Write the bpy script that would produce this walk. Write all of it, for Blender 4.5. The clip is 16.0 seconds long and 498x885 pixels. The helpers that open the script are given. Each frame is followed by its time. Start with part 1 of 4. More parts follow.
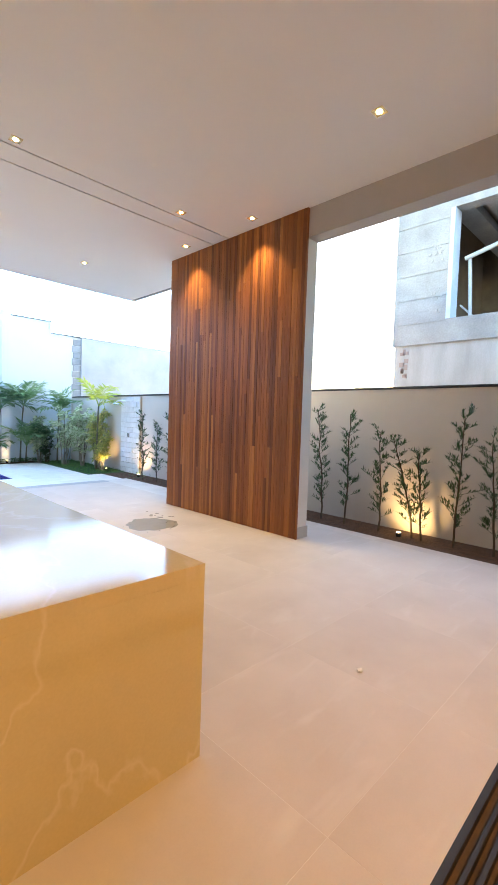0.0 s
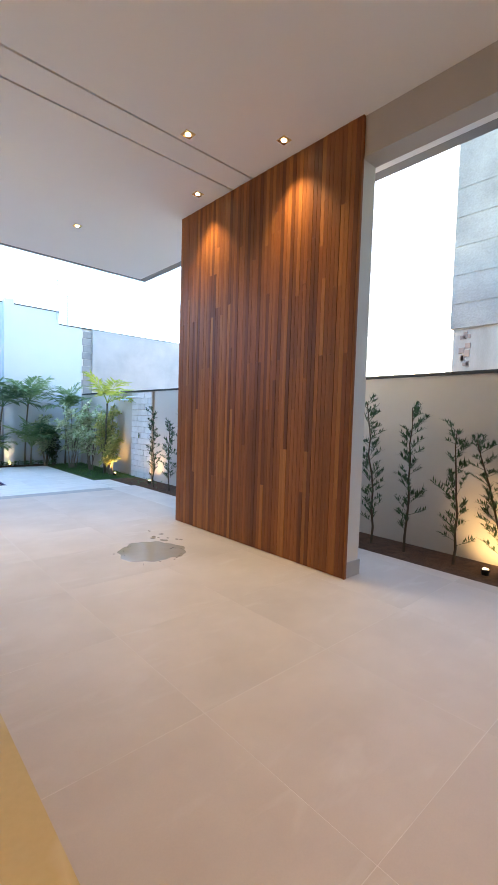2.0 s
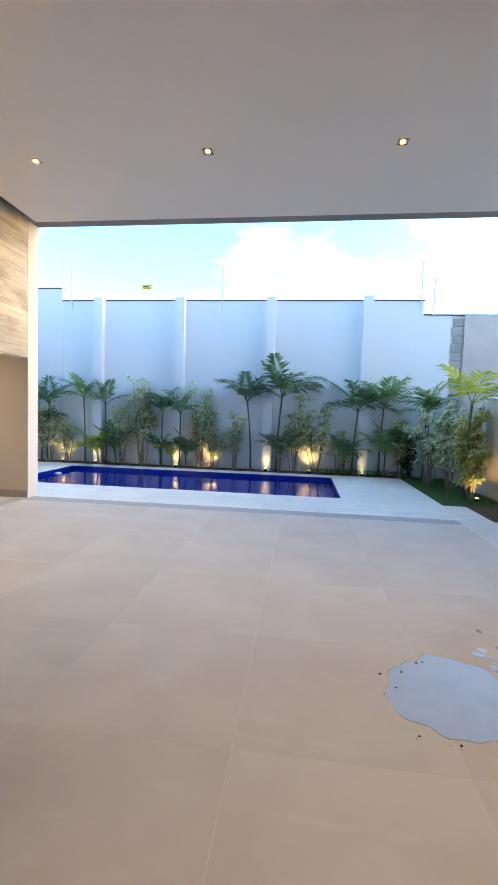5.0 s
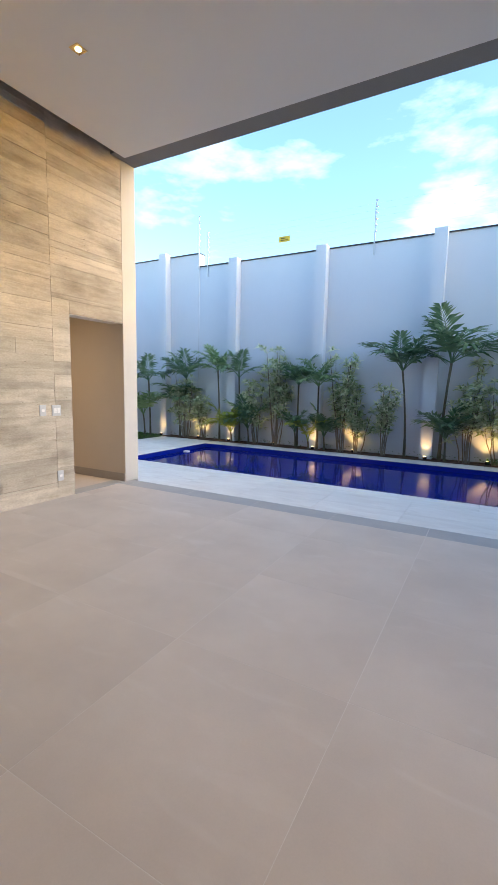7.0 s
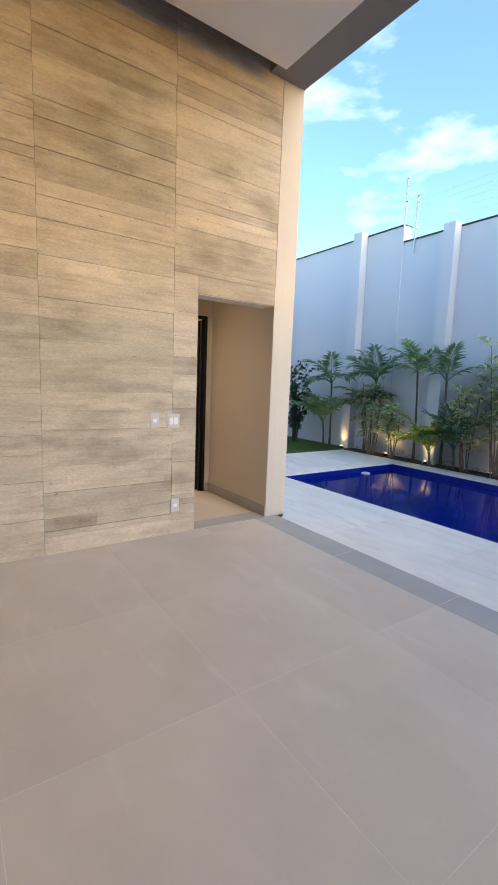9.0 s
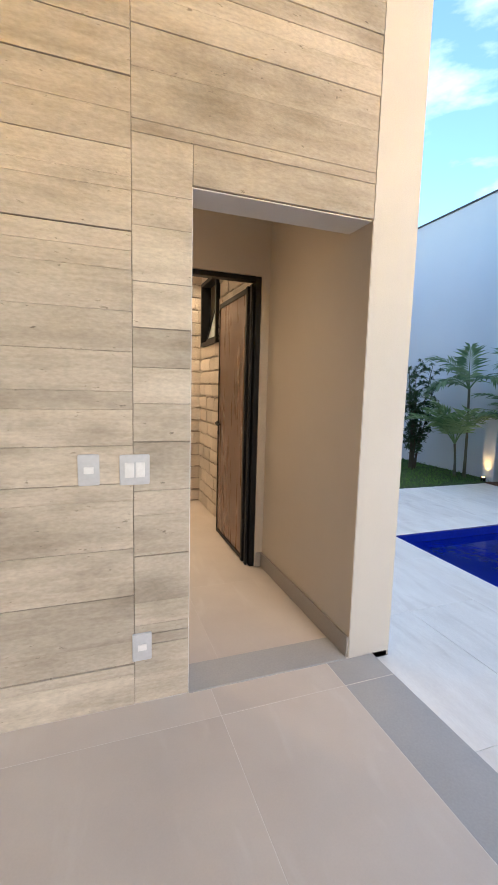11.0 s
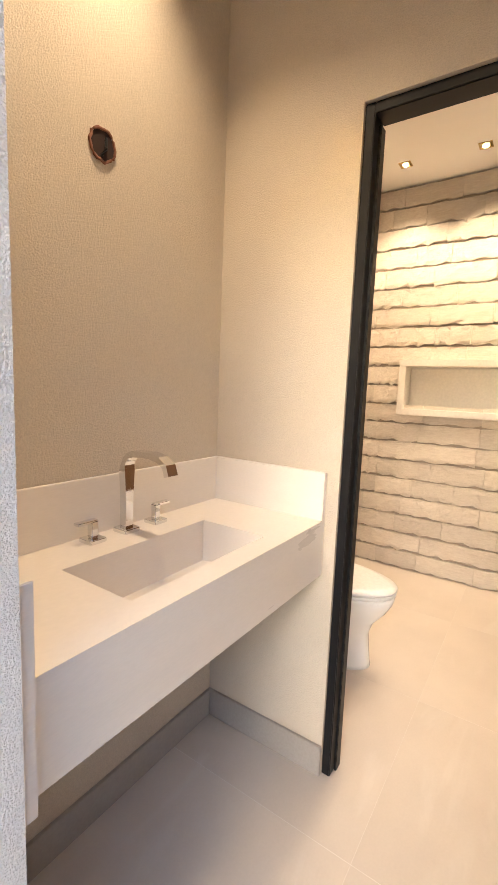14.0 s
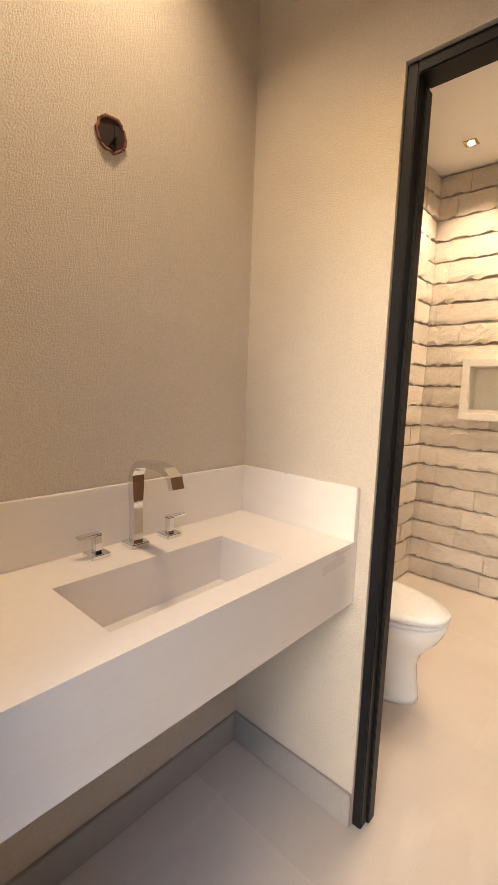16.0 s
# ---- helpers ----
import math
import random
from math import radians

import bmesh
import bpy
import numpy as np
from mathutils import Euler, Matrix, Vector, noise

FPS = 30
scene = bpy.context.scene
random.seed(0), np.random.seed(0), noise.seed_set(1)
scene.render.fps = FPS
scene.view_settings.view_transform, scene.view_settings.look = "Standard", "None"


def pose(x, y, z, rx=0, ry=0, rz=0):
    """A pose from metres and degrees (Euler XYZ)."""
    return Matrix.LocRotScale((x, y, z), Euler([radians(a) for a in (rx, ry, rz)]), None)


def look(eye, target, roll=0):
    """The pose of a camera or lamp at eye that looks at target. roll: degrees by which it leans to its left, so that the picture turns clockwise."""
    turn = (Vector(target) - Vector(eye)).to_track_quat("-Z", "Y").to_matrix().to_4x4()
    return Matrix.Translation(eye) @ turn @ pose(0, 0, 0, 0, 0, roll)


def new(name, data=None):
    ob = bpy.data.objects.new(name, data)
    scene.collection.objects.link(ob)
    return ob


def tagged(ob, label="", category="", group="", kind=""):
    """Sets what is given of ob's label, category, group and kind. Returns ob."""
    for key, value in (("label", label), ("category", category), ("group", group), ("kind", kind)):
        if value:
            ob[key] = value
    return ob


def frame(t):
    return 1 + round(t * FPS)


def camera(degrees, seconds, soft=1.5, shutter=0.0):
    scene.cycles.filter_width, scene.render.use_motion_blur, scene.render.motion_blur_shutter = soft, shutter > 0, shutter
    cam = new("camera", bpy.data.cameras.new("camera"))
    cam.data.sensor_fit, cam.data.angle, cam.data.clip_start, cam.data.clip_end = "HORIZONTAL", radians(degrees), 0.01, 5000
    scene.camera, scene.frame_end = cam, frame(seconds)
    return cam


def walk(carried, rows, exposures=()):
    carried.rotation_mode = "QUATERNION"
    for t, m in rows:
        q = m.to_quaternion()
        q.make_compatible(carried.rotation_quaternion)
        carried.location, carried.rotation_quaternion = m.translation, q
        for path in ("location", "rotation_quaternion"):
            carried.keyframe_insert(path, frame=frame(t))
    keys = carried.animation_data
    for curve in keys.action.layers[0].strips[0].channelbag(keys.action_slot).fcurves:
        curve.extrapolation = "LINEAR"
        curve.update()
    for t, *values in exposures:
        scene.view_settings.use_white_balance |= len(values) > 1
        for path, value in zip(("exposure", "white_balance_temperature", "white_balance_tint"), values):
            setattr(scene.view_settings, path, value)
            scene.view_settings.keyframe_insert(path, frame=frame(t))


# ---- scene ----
cam = camera(59.7, 16.0)
PATH = [
    (0, (0.109, -0.913, 1.462), (1.528, 0.493, 1.354), 1.9),
    (0.5, (0.388, -0.696, 1.484), (1.804, 0.711, 1.369), 1.7),
    (1, (0.633, -0.437, 1.463), (2.013, 1.007, 1.36), 2.1),
    (1.5, (0.815, -0.115, 1.456), (2.165, 1.356, 1.347), 2.0),
    (2, (1.085, 0.136, 1.393), (2.423, 1.619, 1.287), 1.8),
    (2.5, (1.4, 0.389, 1.402), (2.593, 1.99, 1.291), 1.9),
    (3, (1.672, 0.649, 1.42), (2.653, 2.388, 1.309), 1.7),
    (3.5, (1.9, 0.893, 1.434), (2.544, 2.783, 1.323), 1.8),
    (4, (2.114, 1.249, 1.402), (2.35, 3.232, 1.292), 1.9),
    (4.5, (2.312, 1.575, 1.373), (2.296, 3.573, 1.267), 1.8),
    (5, (2.518, 1.907, 1.343), (2.277, 3.889, 1.22), 1.8),
    (5.2, (2.589, 2.058, 1.34), (2.274, 4.027, 1.196), 1.9),
    (7.3, (2.719, 3.958, 1.326), (1.663, 5.635, 1.06), 1.5),
    (7.5, (2.649, 4.112, 1.331), (1.53, 5.749, 1.068), 1.9),
    (8, (2.484, 4.53, 1.349), (1.162, 6.009, 1.089), 1.7),
    (8.5, (2.203, 4.953, 1.32), (0.712, 6.261, 1.061), 1.5),
    (9, (1.88, 5.332, 1.359), (0.253, 6.462, 1.087), 2.2),
    (9.5, (1.437, 5.683, 1.321), (-0.268, 6.696, 1.06), 1.3),
    (9.7, (1.262, 5.811, 1.325), (-0.473, 6.772, 1.073), 1.2),
    (11.8, (-0.474, 7.246, 1.341), (-2.409, 7.682, 1.083), 1.9),
    (12, (-0.636, 7.333, 1.344), (-2.589, 7.682, 1.085), 2.0),
    (12.5, (-1.009, 7.503, 1.365), (-2.989, 7.614, 1.104), 2.1),
    (13, (-1.29, 7.609, 1.347), (-3.26, 7.378, 1.09), 2.2),
    (13.5, (-1.445, 7.636, 1.322), (-3.276, 6.869, 1.076), 2.2),
    (14, (-1.49, 7.644, 1.302), (-3.14, 6.539, 1.056), 2.3),
    (14.5, (-1.478, 7.653, 1.266), (-2.965, 6.338, 1.02), 2.2),
    (15, (-1.482, 7.693, 1.246), (-2.938, 6.344, 0.999), 2.2),
    (15.5, (-1.495, 7.703, 1.262), (-2.955, 6.36, 1.014), 2.2),
    (16, (-1.657, 7.661, 1.313), (-3.133, 6.335, 1.065), 2.1),
]
EXPOSURES = [(0, 3.3, 6050, 10), (2.5, 2.8, 5900, 10), (3, 2.75, 5900, 10), (4, 2.72, 6050, 10), (5, 2.35, 5950, 9), (7.5, 1.95, 6250, 12), (9.7, 1.75, 6300, 12),
             (11.8, 2.2, 6200, 11), (13, 2.7, 6150, 11), (14.5, 2.6, 6100, 11), (16, 2.4, 6100, 12)]
walk(cam, [(t, look(e, a, r)) for t, e, a, r in PATH], EXPOSURES)

# ---- world, sun, lamps ----
SUN_EL, SUN_AZ = 16, 80


def build_world():
    w = bpy.data.worlds.new("world")
    w.use_nodes = True
    scene.world = w
    nt = w.node_tree
    N, L = nt.nodes, nt.links
    bg = N["Background"]
    sky = N.new("ShaderNodeTexSky")
    sky.sky_type, sky.sun_disc = "NISHITA", False
    sky.sun_elevation, sky.sun_rotation = radians(SUN_EL), radians(SUN_AZ)
    sky.air_density, sky.dust_density, sky.ozone_density = 1.0, 0.9, 1.2
    tc = N.new("ShaderNodeTexCoord")
    mp = N.new("ShaderNodeMapping")
    mp.inputs["Scale"].default_value = (1.0, 1.0, 2.6)
    n = N.new("ShaderNodeTexNoise")
    n.inputs["Scale"].default_value, n.inputs["Detail"].default_value, n.inputs["Roughness"].default_value = 2.3, 8, 0.56
    r = N.new("ShaderNodeValToRGB")
    r.color_ramp.elements[0].position, r.color_ramp.elements[1].position = 0.53, 0.84
    r.color_ramp.elements[0].color = (0.05, 0.05, 0.05, 1)
    mx = N.new("ShaderNodeMix")
    mx.data_type = "RGBA"
    mx.inputs["B"].default_value = (5.6, 5.7, 5.9, 1)
    L.new(tc.outputs["Generated"], mp.inputs[0])
    L.new(mp.outputs[0], n.inputs["Vector"])
    L.new(n.outputs["Fac"], r.inputs[0])
    L.new(r.outputs[0], mx.inputs["Factor"])
    deep = N.new("ShaderNodeHueSaturation")
    deep.inputs["Saturation"].default_value = 1.3
    L.new(sky.outputs[0], deep.inputs["Color"])
    L.new(deep.outputs[0], mx.inputs["A"])
    L.new(mx.outputs["Result"], bg.inputs[0])
    bg.inputs[1].default_value = 0.15


build_world()


def sun():
    d = bpy.data.lights.new("sun", "SUN")
    d.energy, d.angle, d.color = 0.3, radians(24), (1, 0.93, 0.84)
    a, e = radians(SUN_AZ), radians(SUN_EL + 6)
    v = Vector((math.sin(a) * math.cos(e), math.cos(a) * math.cos(e), math.sin(e)))
    ob = new("sun", d)
    ob.matrix_world = look(v * 30, (0, 0, 0))


sun()
WARM = (1.0, 0.62, 0.28)
WARM2 = (1.0, 0.74, 0.46)


def spot(eye, target, watts, angle, blend=0.6, color=WARM, size=0.03):
    d = bpy.data.lights.new("spot", "SPOT")
    d.energy, d.spot_size, d.spot_blend, d.color, d.shadow_soft_size = watts, radians(angle), blend, color, size
    ob = new("spot", d)
    ob.matrix_world = look(eye, target)
    return ob


# ---- materials ----
def mat(name, base, rough=0.6, second=None, scale=3.0, fine=60.0, bump=0.15, metal=0.0, vary=0.0, mixing=0.5, stretch=(1, 1, 1),
        island=0.0, speck=0.06, dist=0.004, coat=0.0, spec=0.5, roughvar=0.1):
    m = bpy.data.materials.new(name)
    m.use_nodes = True
    nt = m.node_tree
    N, L = nt.nodes, nt.links
    b = N["Principled BSDF"]
    tc = N.new("ShaderNodeTexCoord")
    mp = N.new("ShaderNodeMapping")
    mp.inputs["Scale"].default_value = stretch
    L.new(tc.outputs["Object"], mp.inputs[0])
    oi = N.new("ShaderNodeObjectInfo")
    off = N.new("ShaderNodeVectorMath")
    off.operation = "MULTIPLY_ADD"
    off.inputs[1].default_value = (17, 23, 31) if (vary or island) else (0, 0, 0)
    geo = N.new("ShaderNodeNewGeometry")
    rnd = geo.outputs["Random Per Island"] if island else oi.outputs["Random"]
    L.new(rnd, off.inputs[0])
    L.new(mp.outputs[0], off.inputs[2])
    n1 = N.new("ShaderNodeTexNoise")
    n1.inputs["Scale"].default_value, n1.inputs["Detail"].default_value = scale, 6
    n1.inputs["Roughness"].default_value = 0.6
    n2 = N.new("ShaderNodeTexNoise")
    n2.inputs["Scale"].default_value, n2.inputs["Detail"].default_value = fine, 4
    for n in (n1, n2):
        L.new(off.outputs[0], n.inputs["Vector"])
    ramp = N.new("ShaderNodeValToRGB")
    ramp.color_ramp.elements[0].position, ramp.color_ramp.elements[1].position = 0.5 - 0.22, 0.5 + 0.22
    L.new(n1.outputs["Fac"], ramp.inputs[0])
    sec = second or tuple(c * 0.82 for c in base)
    mx = N.new("ShaderNodeMix")
    mx.data_type = "RGBA"
    mx.inputs["A"].default_value, mx.inputs["B"].default_value = (*base, 1), (*sec, 1)
    mu = N.new("ShaderNodeMath")
    mu.operation = "MULTIPLY"
    mu.inputs[1].default_value = mixing * 2
    mu.use_clamp = True
    L.new(ramp.outputs[0], mu.inputs[0])
    L.new(mu.outputs[0], mx.inputs["Factor"])
    hs = N.new("ShaderNodeHueSaturation")
    L.new(mx.outputs["Result"], hs.inputs["Color"])
    # value: fine specks and change from piece to piece
    v1 = N.new("ShaderNodeMapRange")
    v1.inputs["From Min"].default_value, v1.inputs["From Max"].default_value = 0.25, 0.75
    v1.inputs["To Min"].default_value, v1.inputs["To Max"].default_value = 1 - speck, 1 + speck
    L.new(n2.outputs["Fac"], v1.inputs["Value"])
    v2 = N.new("ShaderNodeMapRange")
    k = vary or island
    v2.inputs["To Min"].default_value, v2.inputs["To Max"].default_value = 1 - k, 1 + k
    L.new(rnd, v2.inputs["Value"])
    vm = N.new("ShaderNodeMath")
    vm.operation = "MULTIPLY"
    L.new(v1.outputs[0], vm.inputs[0])
    L.new(v2.outputs[0], vm.inputs[1])
    L.new(vm.outputs[0], hs.inputs["Value"])
    L.new(hs.outputs[0], b.inputs["Base Color"])
    rr = N.new("ShaderNodeMapRange")
    rr.inputs["To Min"].default_value, rr.inputs["To Max"].default_value = max(0.02, rough - roughvar), min(1, rough + roughvar)
    L.new(n1.outputs["Fac"], rr.inputs["Value"])
    L.new(rr.outputs[0], b.inputs["Roughness"])
    b.inputs["Metallic"].default_value = metal
    b.inputs["Coat Weight"].default_value = coat
    b.inputs["Specular IOR Level"].default_value = spec
    if bump:
        bp = N.new("ShaderNodeBump")
        bp.inputs["Strength"].default_value, bp.inputs["Distance"].default_value = bump, dist
        L.new(n2.outputs["Fac"], bp.inputs["Height"])
        L.new(bp.outputs[0], b.inputs["Normal"])
    return m


def glow(name, color, strength):
    m = bpy.data.materials.new(name)
    m.use_nodes = True
    b = m.node_tree.nodes["Principled BSDF"]
    b.inputs["Base Color"].default_value = (*color, 1)
    b.inputs["Emission Color"].default_value = (*color, 1)
    b.inputs["Emission Strength"].default_value = strength
    return m


def veined(name, base, vein, rough, scale=1.4):
    """Stone with thin wavy veins."""
    m = mat(name, base, rough, tuple(c * 0.9 for c in base), scale=2.2, fine=90, bump=0.02, speck=0.03, roughvar=0.03)
    nt = m.node_tree
    N, L = nt.nodes, nt.links
    hs = next(n for n in N if n.type == "HUE_SAT")
    b = N["Principled BSDF"]
    tc = N.new("ShaderNodeTexCoord")
    n = N.new("ShaderNodeTexNoise")
    n.inputs["Scale"].default_value, n.inputs["Detail"].default_value, n.inputs["Distortion"].default_value = scale, 5, 1.2
    L.new(tc.outputs["Object"], n.inputs["Vector"])
    r = N.new("ShaderNodeValToRGB")
    e = r.color_ramp.elements
    e[0].position, e[0].color = 0.485, (0, 0, 0, 1)
    e[1].position, e[1].color = 0.515, (0, 0, 0, 1)
    mid = r.color_ramp.elements.new(0.5)
    mid.color = (0.55, 0.55, 0.55, 1)
    L.new(n.outputs["Fac"], r.inputs[0])
    mx = N.new("ShaderNodeMix")
    mx.data_type = "RGBA"
    L.new(r.outputs[0], mx.inputs["Factor"])
    L.new(hs.outputs[0], mx.inputs["A"])
    mx.inputs["B"].default_value = (*vein, 1)
    L.new(mx.outputs["Result"], b.inputs["Base Color"])
    return m


M_TILE = mat("porcelain_tile", (0.63, 0.56, 0.49), 0.6, (0.54, 0.475, 0.415), scale=1.6, fine=140, bump=0.03, vary=0.025, speck=0.02)


def scuffed(m, pale, amount):
    """Pale rubbed marks, in short streaks."""
    N, L = m.node_tree.nodes, m.node_tree.links
    hs = next(n for n in N if n.type == "HUE_SAT")
    tc = N.new("ShaderNodeTexCoord")
    mp = N.new("ShaderNodeMapping")
    mp.inputs["Rotation"].default_value, mp.inputs["Scale"].default_value = (0, 0, 0.6), (1.2, 4.5, 1)
    oi = N.new("ShaderNodeObjectInfo")
    off = N.new("ShaderNodeVectorMath")
    off.operation = "MULTIPLY_ADD"
    off.inputs[1].default_value = (41, 57, 13)
    n = N.new("ShaderNodeTexNoise")
    n.inputs["Scale"].default_value, n.inputs["Detail"].default_value, n.inputs["Distortion"].default_value = 1.7, 7, 0.6
    r = N.new("ShaderNodeValToRGB")
    r.color_ramp.elements[0].position, r.color_ramp.elements[1].position = 0.58, 0.76
    r.color_ramp.elements[1].color = (amount, amount, amount, 1)
    mx = N.new("ShaderNodeMix")
    mx.data_type = "RGBA"
    mx.inputs["B"].default_value = (*pale, 1)
    L.new(tc.outputs["Object"], mp.inputs[0])
    L.new(oi.outputs["Random"], off.inputs[0])
    L.new(mp.outputs[0], off.inputs[2])
    L.new(off.outputs[0], n.inputs["Vector"])
    L.new(n.outputs["Fac"], r.inputs[0])
    L.new(r.outputs[0], mx.inputs["Factor"])
    L.new(hs.outputs[0], mx.inputs["A"])
    L.new(mx.outputs["Result"], N["Principled BSDF"].inputs["Base Color"])


scuffed(M_TILE, (0.70, 0.66, 0.61), 0.36)
M_GROUT = mat("grout", (0.74, 0.69, 0.63), 0.8, scale=2, fine=200)
M_EDGE = mat("grey_stone_strip", (0.42, 0.41, 0.39), 0.55, (0.36, 0.355, 0.35), scale=2.5, fine=120, bump=0.06)
M_TRAV = mat("travertine", (0.86, 0.83, 0.77), 0.55, (0.74, 0.70, 0.64), scale=2.2, fine=70, bump=0.25, vary=0.05, stretch=(1, 3.5, 1), speck=0.07)
scuffed(M_TRAV, (0.54, 0.49, 0.43), 0.45)
M_TRAVJ = mat("travertine_joint", (0.5, 0.48, 0.45), 0.85)
M_CEIL = mat("ceiling_paint", (0.845, 0.82, 0.78), 0.75, (0.825, 0.80, 0.76), scale=0.8, fine=220, bump=0.03, speck=0.01)
# slab seen through the ceiling gaps: their shade is put into its colour
M_SHADEGAP = mat("shaded_slab", (0.10, 0.09, 0.085), 0.9, scale=4)
M_BEAM = mat("taupe_render", (0.50, 0.455, 0.40), 0.85, (0.45, 0.41, 0.36), scale=1.5, fine=260, bump=0.3, speck=0.04)
M_FASCIA = mat("dark_grey_render", (0.27, 0.255, 0.24), 0.85, (0.23, 0.22, 0.21), scale=1.5, fine=260, bump=0.3)
M_PILLAR = mat("grey_render", (0.60, 0.555, 0.49), 0.85, (0.54, 0.50, 0.44), scale=1.5, fine=260, bump=0.3, speck=0.04)
M_CONC = mat("board_formed_concrete", (0.59, 0.525, 0.43), 0.85, (0.45, 0.395, 0.32), scale=1.5, fine=45, bump=0.5, vary=0.14, stretch=(3, 0.9, 2.2),
             speck=0.12, mixing=0.6)


def weathered(m):
    """Timber grain streaks, dark cement stains and small pits of a board-formed face."""
    N, L = m.node_tree.nodes, m.node_tree.links
    b = N["Principled BSDF"]
    src = b.inputs["Base Color"].links[0].from_socket
    geo = N.new("ShaderNodeNewGeometry")
    for vec, scale, lo, hi, dark in (((1, 1.2, 12), 1.8, 0.45, 0.68, 0.82), ((1, 0.9, 1.9), 1.3, 0.48, 0.66, 0.68), ((1, 6, 16), 3.0, 0.66, 0.71, 0.5)):
        mp = N.new("ShaderNodeMapping")
        mp.inputs["Scale"].default_value = vec
        n = N.new("ShaderNodeTexNoise")
        n.inputs["Scale"].default_value, n.inputs["Detail"].default_value, n.inputs["Roughness"].default_value = scale, 7, 0.62
        r = N.new("ShaderNodeValToRGB")
        r.color_ramp.elements[0].position, r.color_ramp.elements[1].position = lo, hi
        r.color_ramp.elements[0].color = (1, 1, 1, 1)
        r.color_ramp.elements[1].color = (dark, dark * 0.98, dark * 0.95, 1)
        mx = N.new("ShaderNodeMix")
        mx.data_type, mx.blend_type = "RGBA", "MULTIPLY"
        mx.inputs["Factor"].default_value = 1
        L.new(geo.outputs["Position"], mp.inputs[0])
        L.new(mp.outputs[0], n.inputs["Vector"])
        L.new(n.outputs["Fac"], r.inputs[0])
        L.new(src, mx.inputs["A"])
        L.new(r.outputs[0], mx.inputs["B"])
        src = mx.outputs["Result"]
    L.new(src, b.inputs["Base Color"])


weathered(M_CONC)
M_CONCBACK = mat("concrete_joint", (0.27, 0.24, 0.20), 0.9, scale=3)
M_POOLWALL = mat("grey_paint", (0.68, 0.72, 0.765), 0.85, (0.64, 0.685, 0.735), scale=0.7, fine=180, bump=0.12, speck=0.025)
M_RAWWALL = mat("raw_cement", (0.50, 0.49, 0.48), 0.9, (0.38, 0.375, 0.37), scale=1.3, fine=60, bump=0.3, speck=0.07)
M_BLOCK = mat("cement_block", (0.40, 0.385, 0.37), 0.95, (0.30, 0.29, 0.28), scale=5, fine=90, bump=0.5, vary=0.12)
M_EASTWALL = mat("beige_render", (0.62, 0.585, 0.53), 0.85, (0.55, 0.52, 0.47), scale=0.9, fine=220, bump=0.2, speck=0.03)
M_COPING = mat("black_flashing", (0.03, 0.03, 0.032), 0.45, metal=0.3)
M_SOIL = mat("soil", (0.13, 0.066, 0.036), 0.95, (0.06, 0.032, 0.018), scale=14, fine=70, bump=0.9, dist=0.02, speck=0.25)
def wood(name, base, second):
    return mat(name, base, 0.4, second, scale=2.0, fine=30, bump=0.12, vary=0.16, stretch=(9, 9, 0.45), speck=0.2, dist=0.002, spec=0.3)


M_WOOD = wood("cumaru_wood", (0.30, 0.105, 0.023), (0.19, 0.060, 0.014))
M_WOODL = wood("pale_cumaru_wood", (0.39, 0.150, 0.032), (0.28, 0.098, 0.022))
M_WOODD = wood("dark_cumaru_wood", (0.19, 0.060, 0.015), (0.12, 0.037, 0.010))
M_WOODBACK = mat("wood_shadow_gap", (0.16, 0.065, 0.022), 0.9)
M_ISLAND = veined("cream_quartzite", (0.61, 0.51, 0.28), (0.69, 0.60, 0.40), 0.09, 0.8)
M_POOLTILE = mat("blue_mosaic", (0.006, 0.02, 0.30), 0.2, (0.004, 0.015, 0.22), scale=30, fine=60)
M_WATER = mat("pool_water", (0.002, 0.012, 0.23), 0.045, (0.0015, 0.008, 0.16), scale=1.5, fine=5.5, bump=0.10, dist=0.02, spec=0.32, roughvar=0.02)
M_PUDDLE = mat("puddle_water", (0.40, 0.36, 0.31), 0.02, (0.36, 0.325, 0.28), scale=2, fine=9, bump=0.008, spec=1.0, roughvar=0.01)
M_DEBRIS = mat("dark_debris", (0.07, 0.05, 0.035), 0.9)
M_CHIP = mat("white_plaster_chip", (0.8, 0.76, 0.7), 0.9)
M_LAV = mat("textured_beige_paint", (0.61, 0.535, 0.43), 0.85, (0.565, 0.49, 0.395), scale=1.2, fine=270, bump=0.65, speck=0.10, dist=0.005)
M_LAVS = mat("smooth_beige_paint", (0.62, 0.55, 0.455), 0.8, (0.58, 0.51, 0.42), scale=1.2, fine=260, bump=0.06, speck=0.015)
M_JAMB = mat("textured_grey_paint", (0.76, 0.74, 0.715), 0.85, (0.72, 0.70, 0.67), scale=1.2, fine=260, bump=0.9, speck=0.09, dist=0.006)
M_BASEB = mat("baseboard_porcelain", (0.37, 0.335, 0.30), 0.4, (0.33, 0.30, 0.27), scale=2, fine=120, bump=0.03)
M_COUNTER = mat("cream_marble", (0.81, 0.75, 0.675), 0.30, (0.77, 0.705, 0.625), scale=2.0, fine=80, bump=0.01, stretch=(0.7, 1.2, 4), speck=0.025, mixing=0.5)
M_CHROME = mat("chrome", (0.86, 0.86, 0.86), 0.06, scale=4, bump=0, metal=1, speck=0, roughvar=0.02)
M_CERAMIC = mat("white_ceramic", (0.84, 0.84, 0.83), 0.10, (0.82, 0.82, 0.81), bump=0, speck=0.0, roughvar=0.02)
M_BLACK = mat("black_aluminium", (0.009, 0.009, 0.010), 0.45, bump=0.03, roughvar=0.05, spec=0.25)
